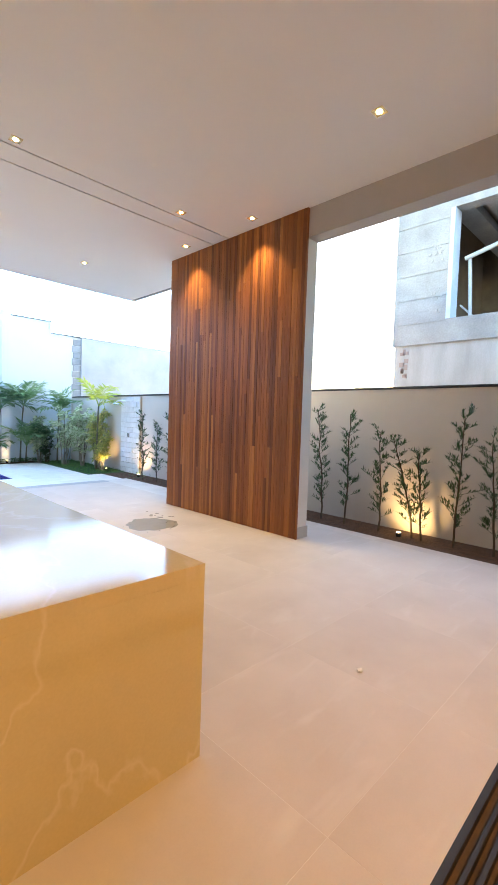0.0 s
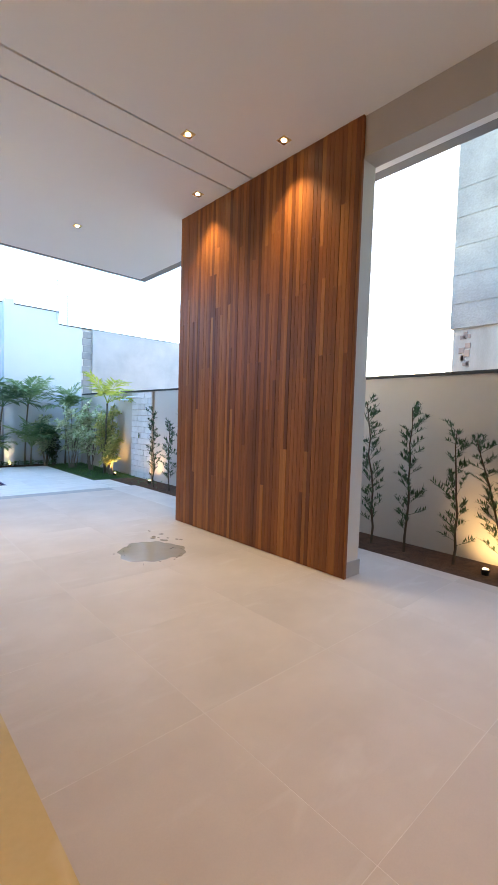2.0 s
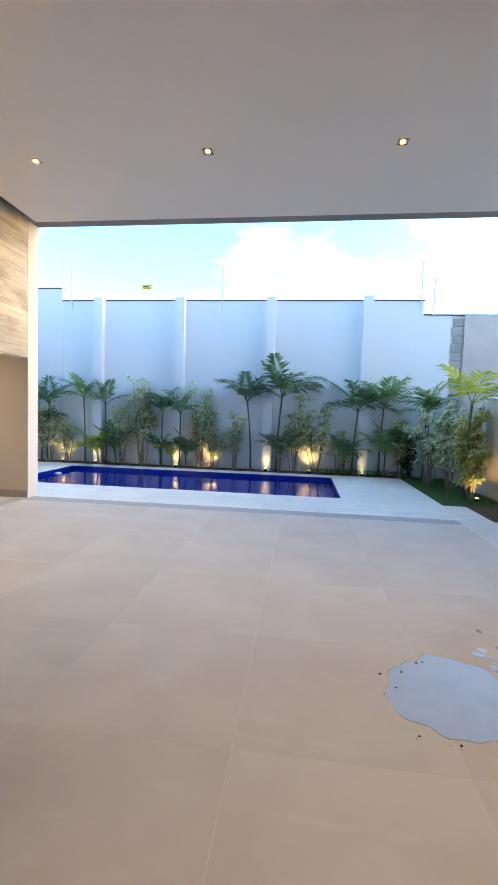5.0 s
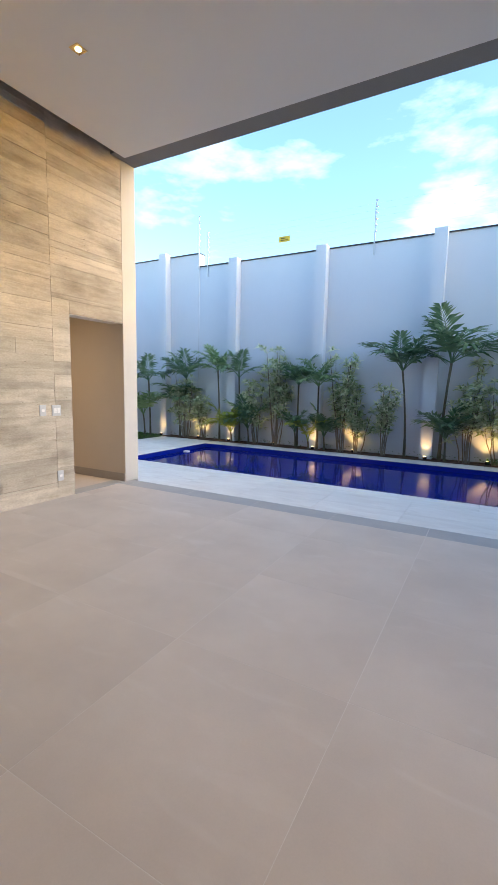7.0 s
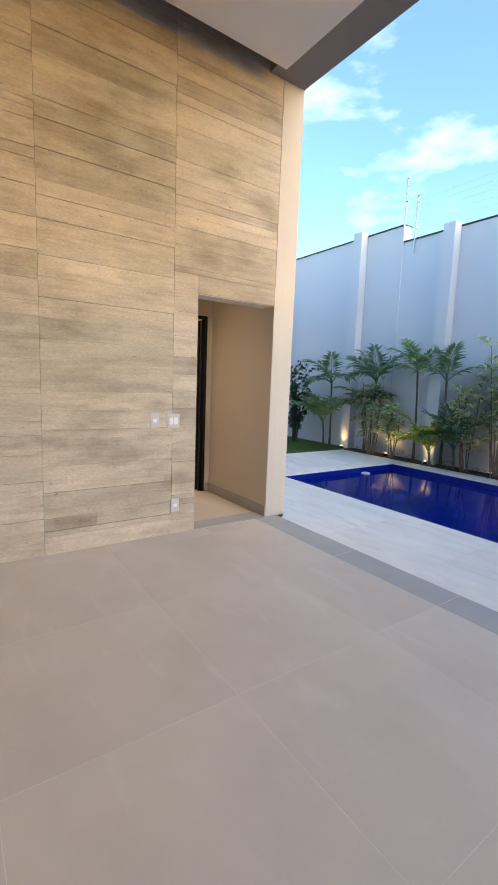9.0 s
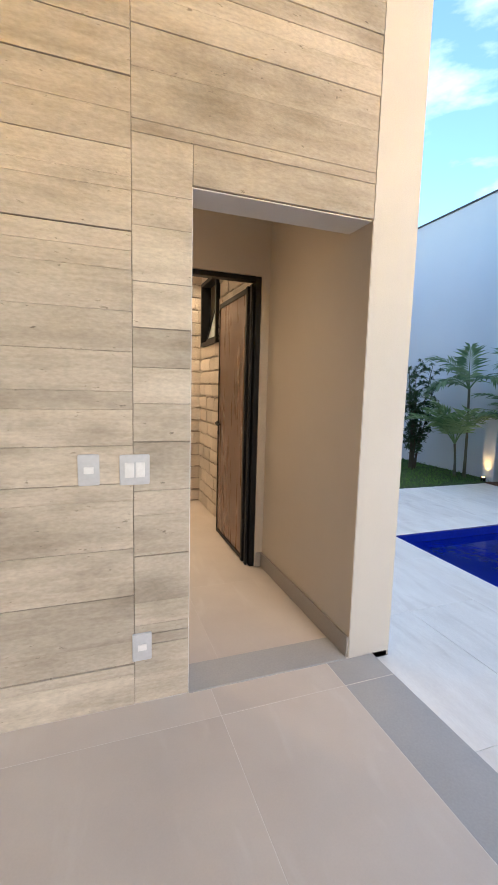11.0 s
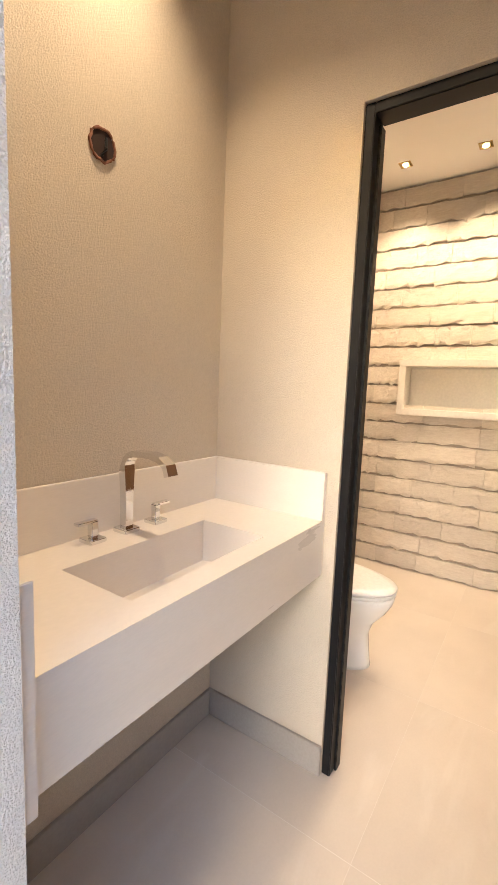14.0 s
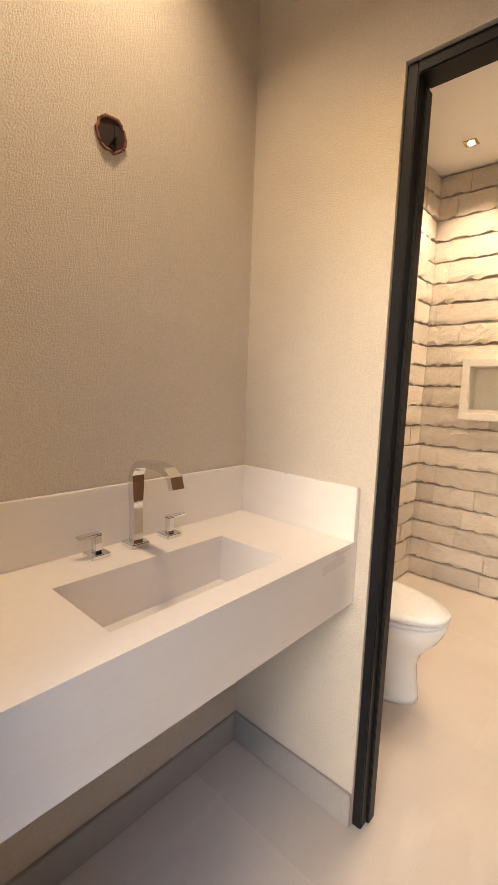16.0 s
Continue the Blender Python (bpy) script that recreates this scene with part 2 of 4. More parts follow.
M_DOOR = mat("brown_wood_door", (0.21, 0.11, 0.06), 0.28, (0.16, 0.08, 0.042), scale=2, fine=40, bump=0.0, stretch=(6, 6, 0.5), speck=0.03)
M_STONE = mat("split_travertine_block", (0.78, 0.71, 0.62), 0.85, (0.66, 0.58, 0.49), scale=7, fine=55, bump=0.7, vary=0.10, stretch=(1, 1, 2), speck=0.10, dist=0.01)
M_STONEBACK = mat("stone_joint", (0.48, 0.41, 0.33), 0.95)
M_WHITEBR = mat("whitewashed_brick", (0.78, 0.77, 0.75), 0.85, (0.66, 0.65, 0.63), scale=8, fine=60, bump=0.6, vary=0.06, dist=0.008)
M_NICHE = mat("white_stone", (0.78, 0.74, 0.68), 0.4, (0.74, 0.70, 0.64))
M_PLATE = mat("grey_plate", (0.55, 0.57, 0.60), 0.4, bump=0)
M_WHITE = mat("white_plastic", (0.82, 0.82, 0.82), 0.35, bump=0)
M_GOLD = mat("brushed_gold", (0.75, 0.55, 0.25), 0.28, metal=1, bump=0.02)
M_BULB = glow("warm_bulb", (1.0, 0.78, 0.46), 4)
M_BULBG = glow("garden_bulb", (1.0, 0.62, 0.22), 2.5)
M_STEEL = mat("galvanised_steel", (0.60, 0.61, 0.62), 0.4, metal=0.8)
M_YELLOW = mat("yellow_plate", (0.80, 0.55, 0.03), 0.5, bump=0)
M_TRACK = mat("dark_bronze_track", (0.045, 0.038, 0.032), 0.45, metal=0.4)
M_TRACKIN = mat("dirty_track_channel", (0.13, 0.075, 0.03), 0.7, (0.06, 0.036, 0.016), scale=18, fine=80)
M_TRUNK = mat("palm_trunk", (0.16, 0.15, 0.10), 0.85, (0.10, 0.09, 0.06), scale=6, fine=40, bump=0.5, stretch=(1, 1, 4))
M_STEM = mat("grey_stem", (0.27, 0.23, 0.18), 0.85, (0.18, 0.15, 0.11), scale=9, fine=60, bump=0.4)
M_STEMD = mat("dark_stem", (0.085, 0.065, 0.045), 0.9)
M_BUILD = mat("weathered_concrete", (0.45, 0.39, 0.33), 0.92, (0.30, 0.26, 0.22), scale=1.6, fine=30, bump=0.5, dist=0.02, speck=0.10)
M_BUILDLO = mat("stained_render", (0.52, 0.455, 0.385), 0.92, (0.38, 0.32, 0.26), scale=1.2, fine=40, bump=0.3, stretch=(1, 2.5, 0.6))
M_BUILDIN = mat("dark_brown_interior", (0.22, 0.16, 0.115), 0.95, (0.15, 0.11, 0.08), scale=2)
M_BRICK = mat("red_brick_patch", (0.40, 0.28, 0.22), 0.95)
M_PIPE = mat("paint_crusted_pole", (0.55, 0.52, 0.47), 0.8)
M_GRASSG = mat("lawn_ground", (0.045, 0.085, 0.02), 0.95, (0.03, 0.055, 0.015), scale=12, fine=60, bump=0.6, dist=0.02)


def leaf_mat(name, a, b2, cream=None, share=0.5):
    m = bpy.data.materials.new(name)
    m.use_nodes = True
    nt = m.node_tree
    N, L = nt.nodes, nt.links
    b = N["Principled BSDF"]
    geo = N.new("ShaderNodeNewGeometry")
    r = N.new("ShaderNodeValToRGB")
    e = r.color_ramp.elements
    e[0].color, e[1].color = (*a, 1), (*b2, 1)
    e[1].position = share if cream else 1.0
    if cream:
        x = r.color_ramp.elements.new(1.0)
        x.color = (*cream, 1)
    L.new(geo.outputs["Random Per Island"], r.inputs[0])
    L.new(r.outputs[0], b.inputs["Base Color"])
    b.inputs["Roughness"].default_value = 0.45
    tr = N.new("ShaderNodeBsdfTranslucent")
    L.new(r.outputs[0], tr.inputs[0])
    ms = N.new("ShaderNodeMixShader")
    ms.inputs[0].default_value = 0.35
    L.new(b.outputs[0], ms.inputs[1])
    L.new(tr.outputs[0], ms.inputs[2])
    L.new(ms.outputs[0], N["Material Output"].inputs[0])
    return m


L_PALM = leaf_mat("palm_leaf", (0.15, 0.27, 0.11), (0.36, 0.50, 0.24))
L_PALMD = leaf_mat("dark_palm_leaf", (0.09, 0.18, 0.09), (0.24, 0.36, 0.19))
L_PALMY = leaf_mat("yellow_palm_leaf", (0.30, 0.40, 0.06), (0.52, 0.56, 0.10))
L_VARI = leaf_mat("variegated_leaf", (0.22, 0.31, 0.13), (0.60, 0.67, 0.40), (0.90, 0.89, 0.70), 0.5)
L_VARIY = leaf_mat("yellow_variegated_leaf", (0.26, 0.34, 0.09), (0.52, 0.52, 0.16), (0.76, 0.66, 0.26), 0.55)
L_CONI = leaf_mat("conifer_leaf", (0.022, 0.055, 0.022), (0.06, 0.12, 0.05))
L_DARK = leaf_mat("dark_shrub_leaf", (0.02, 0.05, 0.02), (0.045, 0.10, 0.03))
L_COVER = leaf_mat("groundcover_leaf", (0.03, 0.10, 0.03), (0.07, 0.20, 0.05))
L_GRASS = leaf_mat("grass_blade", (0.05, 0.13, 0.02), (0.13, 0.26, 0.05))


# ---- mesh helpers ----
def part(name, bm, material, parent=None, label="", smooth=False):
    me = bpy.data.meshes.new(name)
    if smooth:
        for f in bm.faces:
            f.smooth = True
    bm.to_mesh(me)
    bm.free()
    me.materials.append(material)
    ob = new(name, me)
    if parent is not None:
        ob.parent = parent
    if label:
        tagged(ob, label)
    return ob


def empty(name, at=(0, 0, 0), label="", category="", group="", kind=""):
    ob = new(name)
    ob.location = at
    ob.empty_display_size = 0.1
    return tagged(ob, label, category, group, kind)


def add_box(bm, x0, x1, y0, y1, z0, z1, bevel=0.0):
    r = bmesh.ops.create_cube(bm, size=1)
    for v in r["verts"]:
        v.co = (x0 + (v.co.x + 0.5) * (x1 - x0), y0 + (v.co.y + 0.5) * (y1 - y0), z0 + (v.co.z + 0.5) * (z1 - z0))
    if bevel:
        es = list({e for v in r["verts"] for e in v.link_edges})
        bmesh.ops.bevel(bm, geom=es, offset=bevel, segments=2, affect="EDGES")
    return bm


def boxes(*bs, bevel=0.0):
    bm = bmesh.new()
    for b in bs:
        add_box(bm, *b, bevel=bevel)
    return bm


def add_tube(bm, pts, radii, n=8, cap=True):
    """A tube along points, with a radius for each."""
    pts = [Vector(p) for p in pts]
    if not isinstance(radii, (list, tuple)):
        radii = [radii] * len(pts)
    rings = []
    for i, p in enumerate(pts):
        d = (pts[min(i + 1, len(pts) - 1)] - pts[max(i - 1, 0)]).normalized()
        s = d.orthogonal().normalized() if abs(d.z) < 0.9 else (Vector((1, 0, 0)) - d * d.x).normalized()
        u = d.cross(s)
        rings.append([bm.verts.new(p + radii[i] * (math.cos(2 * math.pi * k / n) * s + math.sin(2 * math.pi * k / n) * u)) for k in range(n)])
    for a, b in zip(rings, rings[1:]):
        for k in range(n):
            bm.faces.new((a[k], a[(k + 1) % n], b[(k + 1) % n], b[k]))
    if cap:
        bm.faces.new(rings[0][::-1])
        bm.faces.new(rings[-1])
    return bm


def tube(pts, radii, n=8):
    return add_tube(bmesh.new(), pts, radii, n)


def disc(r, h, n=20, z=0.0, cx=0.0, cy=0.0):
    return tube([(cx, cy, z), (cx, cy, z + h)], r, n)


def structure(name, bm, m, label="", category=""):
    return tagged(part(name, bm, m), label, category, kind="structure")


_box_mesh = {}


def unit_piece(key, bevel, material, rough=0.0, seed=0):
    """A shared block mesh one unit in size about its centre, with softened edges; made for one piece size."""
    if key in _box_mesh:
        return _box_mesh[key]
    sx, sy, sz = key[1:4]
    bm = boxes((-sx / 2, sx / 2, -sy / 2, sy / 2, -sz / 2, sz / 2))
    if bevel:
        bmesh.ops.bevel(bm, geom=bm.edges[:], offset=bevel, segments=1, affect="EDGES")
    if rough:
        rnd = random.Random(seed)
        for v in bm.verts:
            v.co += Vector((rnd.uniform(-1, 1), rnd.uniform(-1, 1), rnd.uniform(-1, 1))) * rough
    me = bpy.data.meshes.new(key[0])
    bm.to_mesh(me)
    bm.free()
    me.materials.append(material)
    _box_mesh[key] = me
    return me


def piece(name, parent, x0, x1, y0, y1, z0, z1, material, bevel=0.003):
    key = (name, round(x1 - x0, 3), round(y1 - y0, 3), round(z1 - z0, 3), material.name)
    ob = new(name, unit_piece(key, bevel, material))
    ob.location = ((x0 + x1) / 2, (y0 + y1) / 2, (z0 + z1) / 2)
    ob.parent = parent
    return ob


# ---- plan, in metres ----
XW, XE, YS, YN = -1.56, 4.28, -0.435, 8.10        # veranda: concrete wall, wood wall, threshold, pool side
CEIL = 3.98
D0, D1, DH = 7.138, 7.96, 2.10                     # opening in the concrete wall
XI = -1.75                                       # its inner face
XB = -2.76                                       # washroom wall with the black door
YB = 6.65                                        # wall behind the basin
XF, YWS, YWN = -4.75, 6.50, 7.95                 # WC: far, south and north walls
LC = 2.75                                        # washroom ceiling
POOL = (-3.15, 3.24, 9.47, 12.10)
YP = 12.84                                       # face of the pool wall
XG, XEW = 5.22, 5.95                             # planting bed edge and face of the side wall

# ---- ground and floors ----
structure("ground", boxes((-60, 60, -60, 60, -0.9, -0.55)), M_RAWWALL, "bare cement ground around the plot", "ground")
floor = structure("floor", boxes((-1.56, XG, -6, -0.70, -0.5, -0.0006), (-1.56, 0.9, -0.70, -0.437, -0.5, -0.0006), (4.3, XG, -0.70, -0.437, -0.5, -0.0006),
                                 (0.9, 4.3, -0.70, -0.437, -0.5, -0.05), (-1.56, XG, -0.437, YN - 0.005, -0.5, -0.0006), (-4.95, -1.56, 6.3, 8.19, -0.5, -0.0004)), M_GROUT,
                  "large beige porcelain floor tiles with pale joints", "floor")
deck = structure("pavement", boxes((-4.8, POOL[0], YN, 12.52, -0.5, -0.038), (POOL[1], 4.86, YN, 12.52, -0.5, -0.038),
                                   (POOL[0], POOL[1], YN, POOL[2], -0.5, -0.038), (POOL[0], POOL[1], POOL[3], 12.52, -0.5, -0.038),
                                   (4.86, XG, YN, 9.3, -0.5, -0.038)), M_TRAVJ,
                 "pale travertine deck around the swimming pool", "deck")
structure("planting_bed", boxes((-4.8, 4.86, 12.52, YP, -0.5, -0.01), (XG, XEW, -3, 9.3, -0.5, -0.03)), M_SOIL, "dark soil planting bed along the wall", "bed")
lawn = structure("lawn", boxes((4.86, XEW, 9.3, YP, -0.5, -0.03), (-12, -4.8, 8.2, YP, -0.5, -0.03)), M_GRASSG, "small green lawn patches beside the deck", "lawn")

# ---- pool ----
pool = empty("swimming_pool", (0, 10.8, -0.55), "rectangular swimming pool with deep blue water set in travertine", "pool")
x0, x1, y0, y1 = POOL
part("basin", boxes((x0, x1, y0, y0 + 0.04, -0.53, -0.036), (x0, x1, y1 - 0.04, y1, -0.53, -0.036), (x0, x0 + 0.04, y0 + 0.04, y1 - 0.04, -0.53, -0.036),
                    (x1 - 0.04, x1, y0 + 0.04, y1 - 0.04, -0.53, -0.036)), M_POOLTILE, pool, "blue mosaic pool edge").location = (0, -10.8, 0.55)
bm = bmesh.new()
bmesh.ops.create_grid(bm, x_segments=2, y_segments=2, size=1)
for v in bm.verts:
    v.co = ((x0 + x1) / 2 + v.co.x * (x1 - x0 - 0.07) / 2, (y0 + y1) / 2 + v.co.y * (y1 - y0 - 0.07) / 2, -0.115)
w = part("water", bm, M_WATER, pool, "deep blue pool water")
w.location = (0, -10.8, 0.55)
fl = empty("pool_float", (-3.0, 11.2, -0.115), "small white chlorine float on the pool water", "float")
part("ring", disc(0.075, 0.015, 20), M_WHITE, fl)
part("cap", disc(0.04, 0.012, 16, 0.015), M_WHITE, fl)

# ---- veranda roof ----
structure("ceiling", boxes((XW + 0.23, 5.1, 2.36, 3.735, CEIL, 4.08), (XW + 0.23, 4.30, -6, 2.36, CEIL, 4.08), (XW + 0.23, 5.1, 3.76, 4.065, CEIL, 4.08),
                           (XW + 0.23, 5.1, 4.09, 7.8, CEIL, 4.08), (4.50, 5.1, -1.5, 2.36, CEIL, 4.08)), M_CEIL,
          "white plasterboard ceiling with two thin slots", "ceiling")
structure("roof_slab", boxes((-2.0, 5.4, -6, 8.2, 4.18, 4.45)), M_SHADEGAP, "concrete roof slab over the veranda, coloured dark as gap shade", "roof")
structure("beam_1", boxes((-1.75, 5.4, 7.8, 8.2, 4.08, 4.18), (5.1, 5.4, -1.5, 7.8, 4.08, 4.18)), M_FASCIA, "taupe rendered roof edge beam", "beam")
structure("beam_2", boxes((4.30, 4.50, -6, 2.37, 3.64, 4.18)), M_BEAM, "taupe rendered beam over the side opening", "beam")

# ---- walls of the veranda ----
ww = structure("wall_west", boxes((XI, XW - 0.012, -6, D0, 0, 4.18), (XI, XW - 0.012, D0, D1, DH, 4.18)), M_CONCBACK,
               "board-formed concrete wall with horizontal plank marks", "wall")
structure("wall_west_pillar", boxes((XI, XW, D1, 8.2, -0.05, 4.08)), M_PILLAR, "smooth grey rendered wall end beside the opening", "pillar")
structure("wall_jamb", boxes((XI - 0.003, XW - 0.0125, D0 - 0.04, D0 + 0.004, 0, DH), (XI - 0.003, XW - 0.0125, D0, D1, DH - 0.004, DH + 0.05)), M_JAMB,
          "rough textured grey jamb and lintel of the opening", "jamb")
structure("wall_south", boxes((-1.75, 4.6, -6.2, -6, 0, 4.2)), M_LAV, "plain beige room wall", "wall")
structure("wall_east_room", boxes((4.30, 4.5, -6, -1.5, 0, 3.64)), M_LAV, "plain beige room wall", "wall")
structure("wall_east_core", boxes((4.302, 4.50, 2.37, 5.10, 0, 4.10)), M_PILLAR, "grey rendered wall behind the wood cladding", "wall")
structure("baseboard_pillar", boxes((4.298, 4.512, 2.358, 2.372, 0, 0.14), (4.50, 4.512, 2.372, 5.1, 0, 0.14)), M_BASEB, "grey stone skirting round the wall end", "baseboard")
tr = structure("door_track", boxes((0.9, 4.3, -0.70, -0.437, -0.05, -0.03)), M_TRACKIN, "dark bronze sliding door track with dusty channels", "track")
for a, b in ((-0.464, -0.437), (-0.513, -0.497), (-0.557, -0.54), (-0.602, -0.585), (-0.647, -0.63), (-0.70, -0.675)):
    part("rail", boxes((0.9, 4.3, a, b, -0.03, 0.004), bevel=0.002), M_TRACK, tr)

# boundary walls
structure("wall_pool", boxes((-12, -3.85, YP, YP + 0.2, -0.5, 4.52), (-3.85, 5.28, YP, YP + 0.2, -0.5, 4.20), (5.28, 5.92, YP, YP + 0.2, -0.5, 3.86)), M_POOLWALL,
          "tall pale grey painted boundary wall behind the pool", "wall")
structure("wall_pool_coping", boxes((-12, -3.85, YP - 0.02, YP + 0.22, 4.52, 4.545), (-3.85, 5.30, YP - 0.02, YP + 0.22, 4.20, 4.225),
                                    (5.28, 12, YP - 0.02, YP + 0.22, 3.86, 3.885)), M_COPING, "thin dark coping on the boundary wall", "coping")
for i, (xa, zt) in enumerate(((-7.6, 4.6), (-5.0, 4.6), (-2.9, 4.26), (-0.75, 4.26), (1.54, 4.26), (3.87, 4.28))):
    structure(f"pilaster_{i + 1}", boxes((xa, xa + 0.23, YP - 0.2, YP, -0.05, zt), bevel=0.006), M_POOLWALL, "pale grey painted wall pilaster", "pilaster")
structure("wall_neighbour", boxes((6.22, 14, YP - 0.04, YP + 0.2, -0.5, 3.86)), M_RAWWALL, "stained raw cement neighbour wall", "wall")
blocks = structure("wall_block_strip", boxes((5.92, 6.22, YP + 0.02, YP + 0.2, -0.5, 3.86)), M_GROUT, "exposed cement block strip in the wall", "wall")
for i in range(9):
    piece("block", blocks, 5.93 if i % 2 else 5.97, 6.21, YP, YP + 0.03, 2.0 + i * 0.2, 2.19 + i * 0.2, M_BLOCK, 0.008)
structure("wall_side", boxes((XEW, XEW + 0.15, -8, YP, -0.5, 1.95)), M_EASTWALL, "low beige rendered side boundary wall", "wall")
structure("wall_side_coping", boxes((XEW - 0.02, XEW + 0.17, -8, YP - 0.03, 1.95, 1.985)), M_COPING, "thin black metal coping on the side wall", "coping")
structure("wall_house_north", boxes((-12, XI, 8.195, 8.2, -0.05, 4.2)), M_PILLAR, "grey rendered outer house wall", "wall")
structure("wall_far_west", boxes((-12.2, -12, 5, YP, -0.5, 4.5)), M_POOLWALL, "pale grey boundary wall", "wall")
bp = structure("wall_shower_panel", boxes((XEW - 0.05, XEW - 0.002, 8.68, 9.6, -0.03, 1.94)), M_STONEBACK, "whitewashed brick panel on the side wall", "wall")
rnd = random.Random(4)
for r in range(15):
    y = 8.68 - (r % 2) * 0.15
    while y < 9.6:
        a, b = max(y, 8.68), min(y + 0.30, 9.6)
        if b - a > 0.03:
            piece("brick", bp, XEW - 0.075 - rnd.choice((0, 0.006, 0.012)), XEW - 0.05, a + 0.003, b - 0.003, -0.02 + r * 0.13, 0.104 + r * 0.13, M_WHITEBR, 0.006)
        y += 0.30
sh = empty("outdoor_shower", (XEW - 0.09, 9.15, 1.8), "chrome outdoor shower arm and tap on white brick", "shower")
part("arm", tube([(0.03, 0, 0), (-0.2, 0.0, 0.02), (-0.36, 0, 0), (-0.38, 0, -0.05)], 0.012), M_CHROME, sh)
part("shower_head", tube([(-0.38, 0, -0.05), (-0.38, 0, -0.07)], [0.09, 0.10], 20), M_CHROME, sh)
part("tap", boxes((-0.03, 0.03, -0.03, 0.03, -0.9, -0.8), bevel=0.006), M_CHROME, sh)

# ---- wood cladding: upright planks ----
cl = structure("wall_wood", boxes((XE + 0.006, XE + 0.02, 2.372, 5.105, 0.0, CEIL - 0.002)), M_WOODBACK, "vertical brown hardwood plank cladding on the wall", "wall")
rnd = random.Random(11)
NW = 60
W = (5.105 - 2.372) / NW
tone = M_WOOD
for i in range(NW):
    ya = 2.372 + i * W
    cuts = [0.004]
    while True:
        n = cuts[-1] + rnd.choice((0.7, 1.1, 1.5, 2.0, 2.6, 3.2))
        if n > CEIL - 0.3:
            break
        cuts.append(n)
    cuts.append(CEIL - 0.002)
    for a, b in zip(cuts, cuts[1:]):
        proud = rnd.choice((0, 0.0015, 0.003))
        if rnd.random() < 0.6:
            tone = rnd.choice((M_WOOD, M_WOOD, M_WOOD, M_WOODL, M_WOODD))
        piece("plank", cl, XE - 0.012 - proud, XE + 0.006, ya + 0.0006, ya + W - 0.0006, a, b - 0.0004, tone, 0.0013)
structure("trim_wood_end", boxes((XE - 0.012, XE + 0.02, 2.352, 2.37, 0.0, CEIL - 0.002), bevel=0.002), M_WOOD, "brown hardwood edge strip", "trim")

# ---- island ----
isl = empty("kitchen_island", (0.75, 1.95, 0), "polished cream stone island with waterfall ends and overhang", "island")
part("worktop", boxes((-0.5, 0.52, -1.475, 1.46, 0.788, 0.848)), M_ISLAND, isl, "polished cream stone top")
part("end_panel", boxes((-0.5, 0.52, -1.475, -1.425, 0, 0.7876)), M_ISLAND, isl)
part("end_panel", boxes((-0.5, 0.52, 1.41, 1.46, 0, 0.7876)), M_ISLAND, isl)
part("side_panel", boxes((0.14, 0.17, -1.4246, 1.4096, 0, 0.7876)), M_ISLAND, isl, "cream stone panel set back under the overhang")
part("side_panel", boxes((-0.5, -0.47, -1.4246, 1.4096, 0, 0.7876)), M_ISLAND, isl)

# ---- recessed lights ----
def downlight(x, y, z, tilt=0.0, small=False):
    e = empty("ceiling_spotlight", (x, y, z), "small square recessed ceiling spotlight, switched on", "spotlight", "recessed spotlights")
    s = 0.036 if small else 0.05
    part("frame", boxes((-s, s, -s, -s + 0.01, -0.006, -0.001), (-s, s, s - 0.01, s, -0.006, -0.001), (-s, -s + 0.01, -s + 0.01, s - 0.01, -0.006, -0.001),
                        (s - 0.01, s, -s + 0.01, s - 0.01, -0.006, -0.001)), M_GOLD, e, "brushed gold trim")
    part("reflector", boxes((-s + 0.01, s - 0.01, -s + 0.01, s - 0.01, -0.003, -0.0015)), M_GOLD, e)
    part("bulb", tube([(0, 0, -0.003), (0, 0, -0.008), (0, 0, -0.014)], [s * 0.5, s * 0.5, s * 0.3], 16), M_BULB, e, "glowing warm bulb")
    return e


# the last one, at (-0.4, 3.62), is unseen and added to complete the grid
for x, y in ((3.38, 0.97), (1.48, 3.62), (3.36, 3.62), (4.04, 3.06), (4.04, 4.43), (3.36, 6.32), (1.47, 6.34), (-0.41, 6.38), (-0.4, 3.62)):
    downlight(x, y, CEIL)
    wall = x > 4
    spot((x, y, CEIL - 0.03), (x + (0.02 if wall else 0), y, 0), 17 if wall else 11, 92 if wall else 75, 1.0, (1.0, 0.72, 0.34))
for x, y in ((0.2, -2.4), (2.0, -2.4)):
    downlight(x, y, CEIL)
    spot((x, y, CEIL - 0.03), (x, y + 0.9, 0), 34, 120, 0.8, (1.0, 0.52, 0.15))

# ---- plates on the concrete wall ----
def plate(y, z, w, h, n, label):
    e = empty("wall_switch", (XW, y, z), label, "switch", "wall plates")
    part("plate", boxes((0, 0.012, -w / 2, w / 2, -h / 2, h / 2), bevel=0.003), M_PLATE, e)
    for i in range(n):
        c = (i - (n - 1) / 2) * 0.042
        part("rocker", boxes((0.012, 0.017, c - 0.018, c + 0.018, -0.03 if n > 1 else -0.014, 0.03 if n > 1 else 0.014), bevel=0.002), M_WHITE, e)


plate(6.745, 1.015, 0.078, 0.12, 1, "grey single socket plate on the concrete wall")
plate(6.915, 1.01, 0.115, 0.12, 2, "grey double switch plate on the concrete wall")
plate(6.94, 0.26, 0.078, 0.12, 1, "grey low socket plate on the concrete wall")

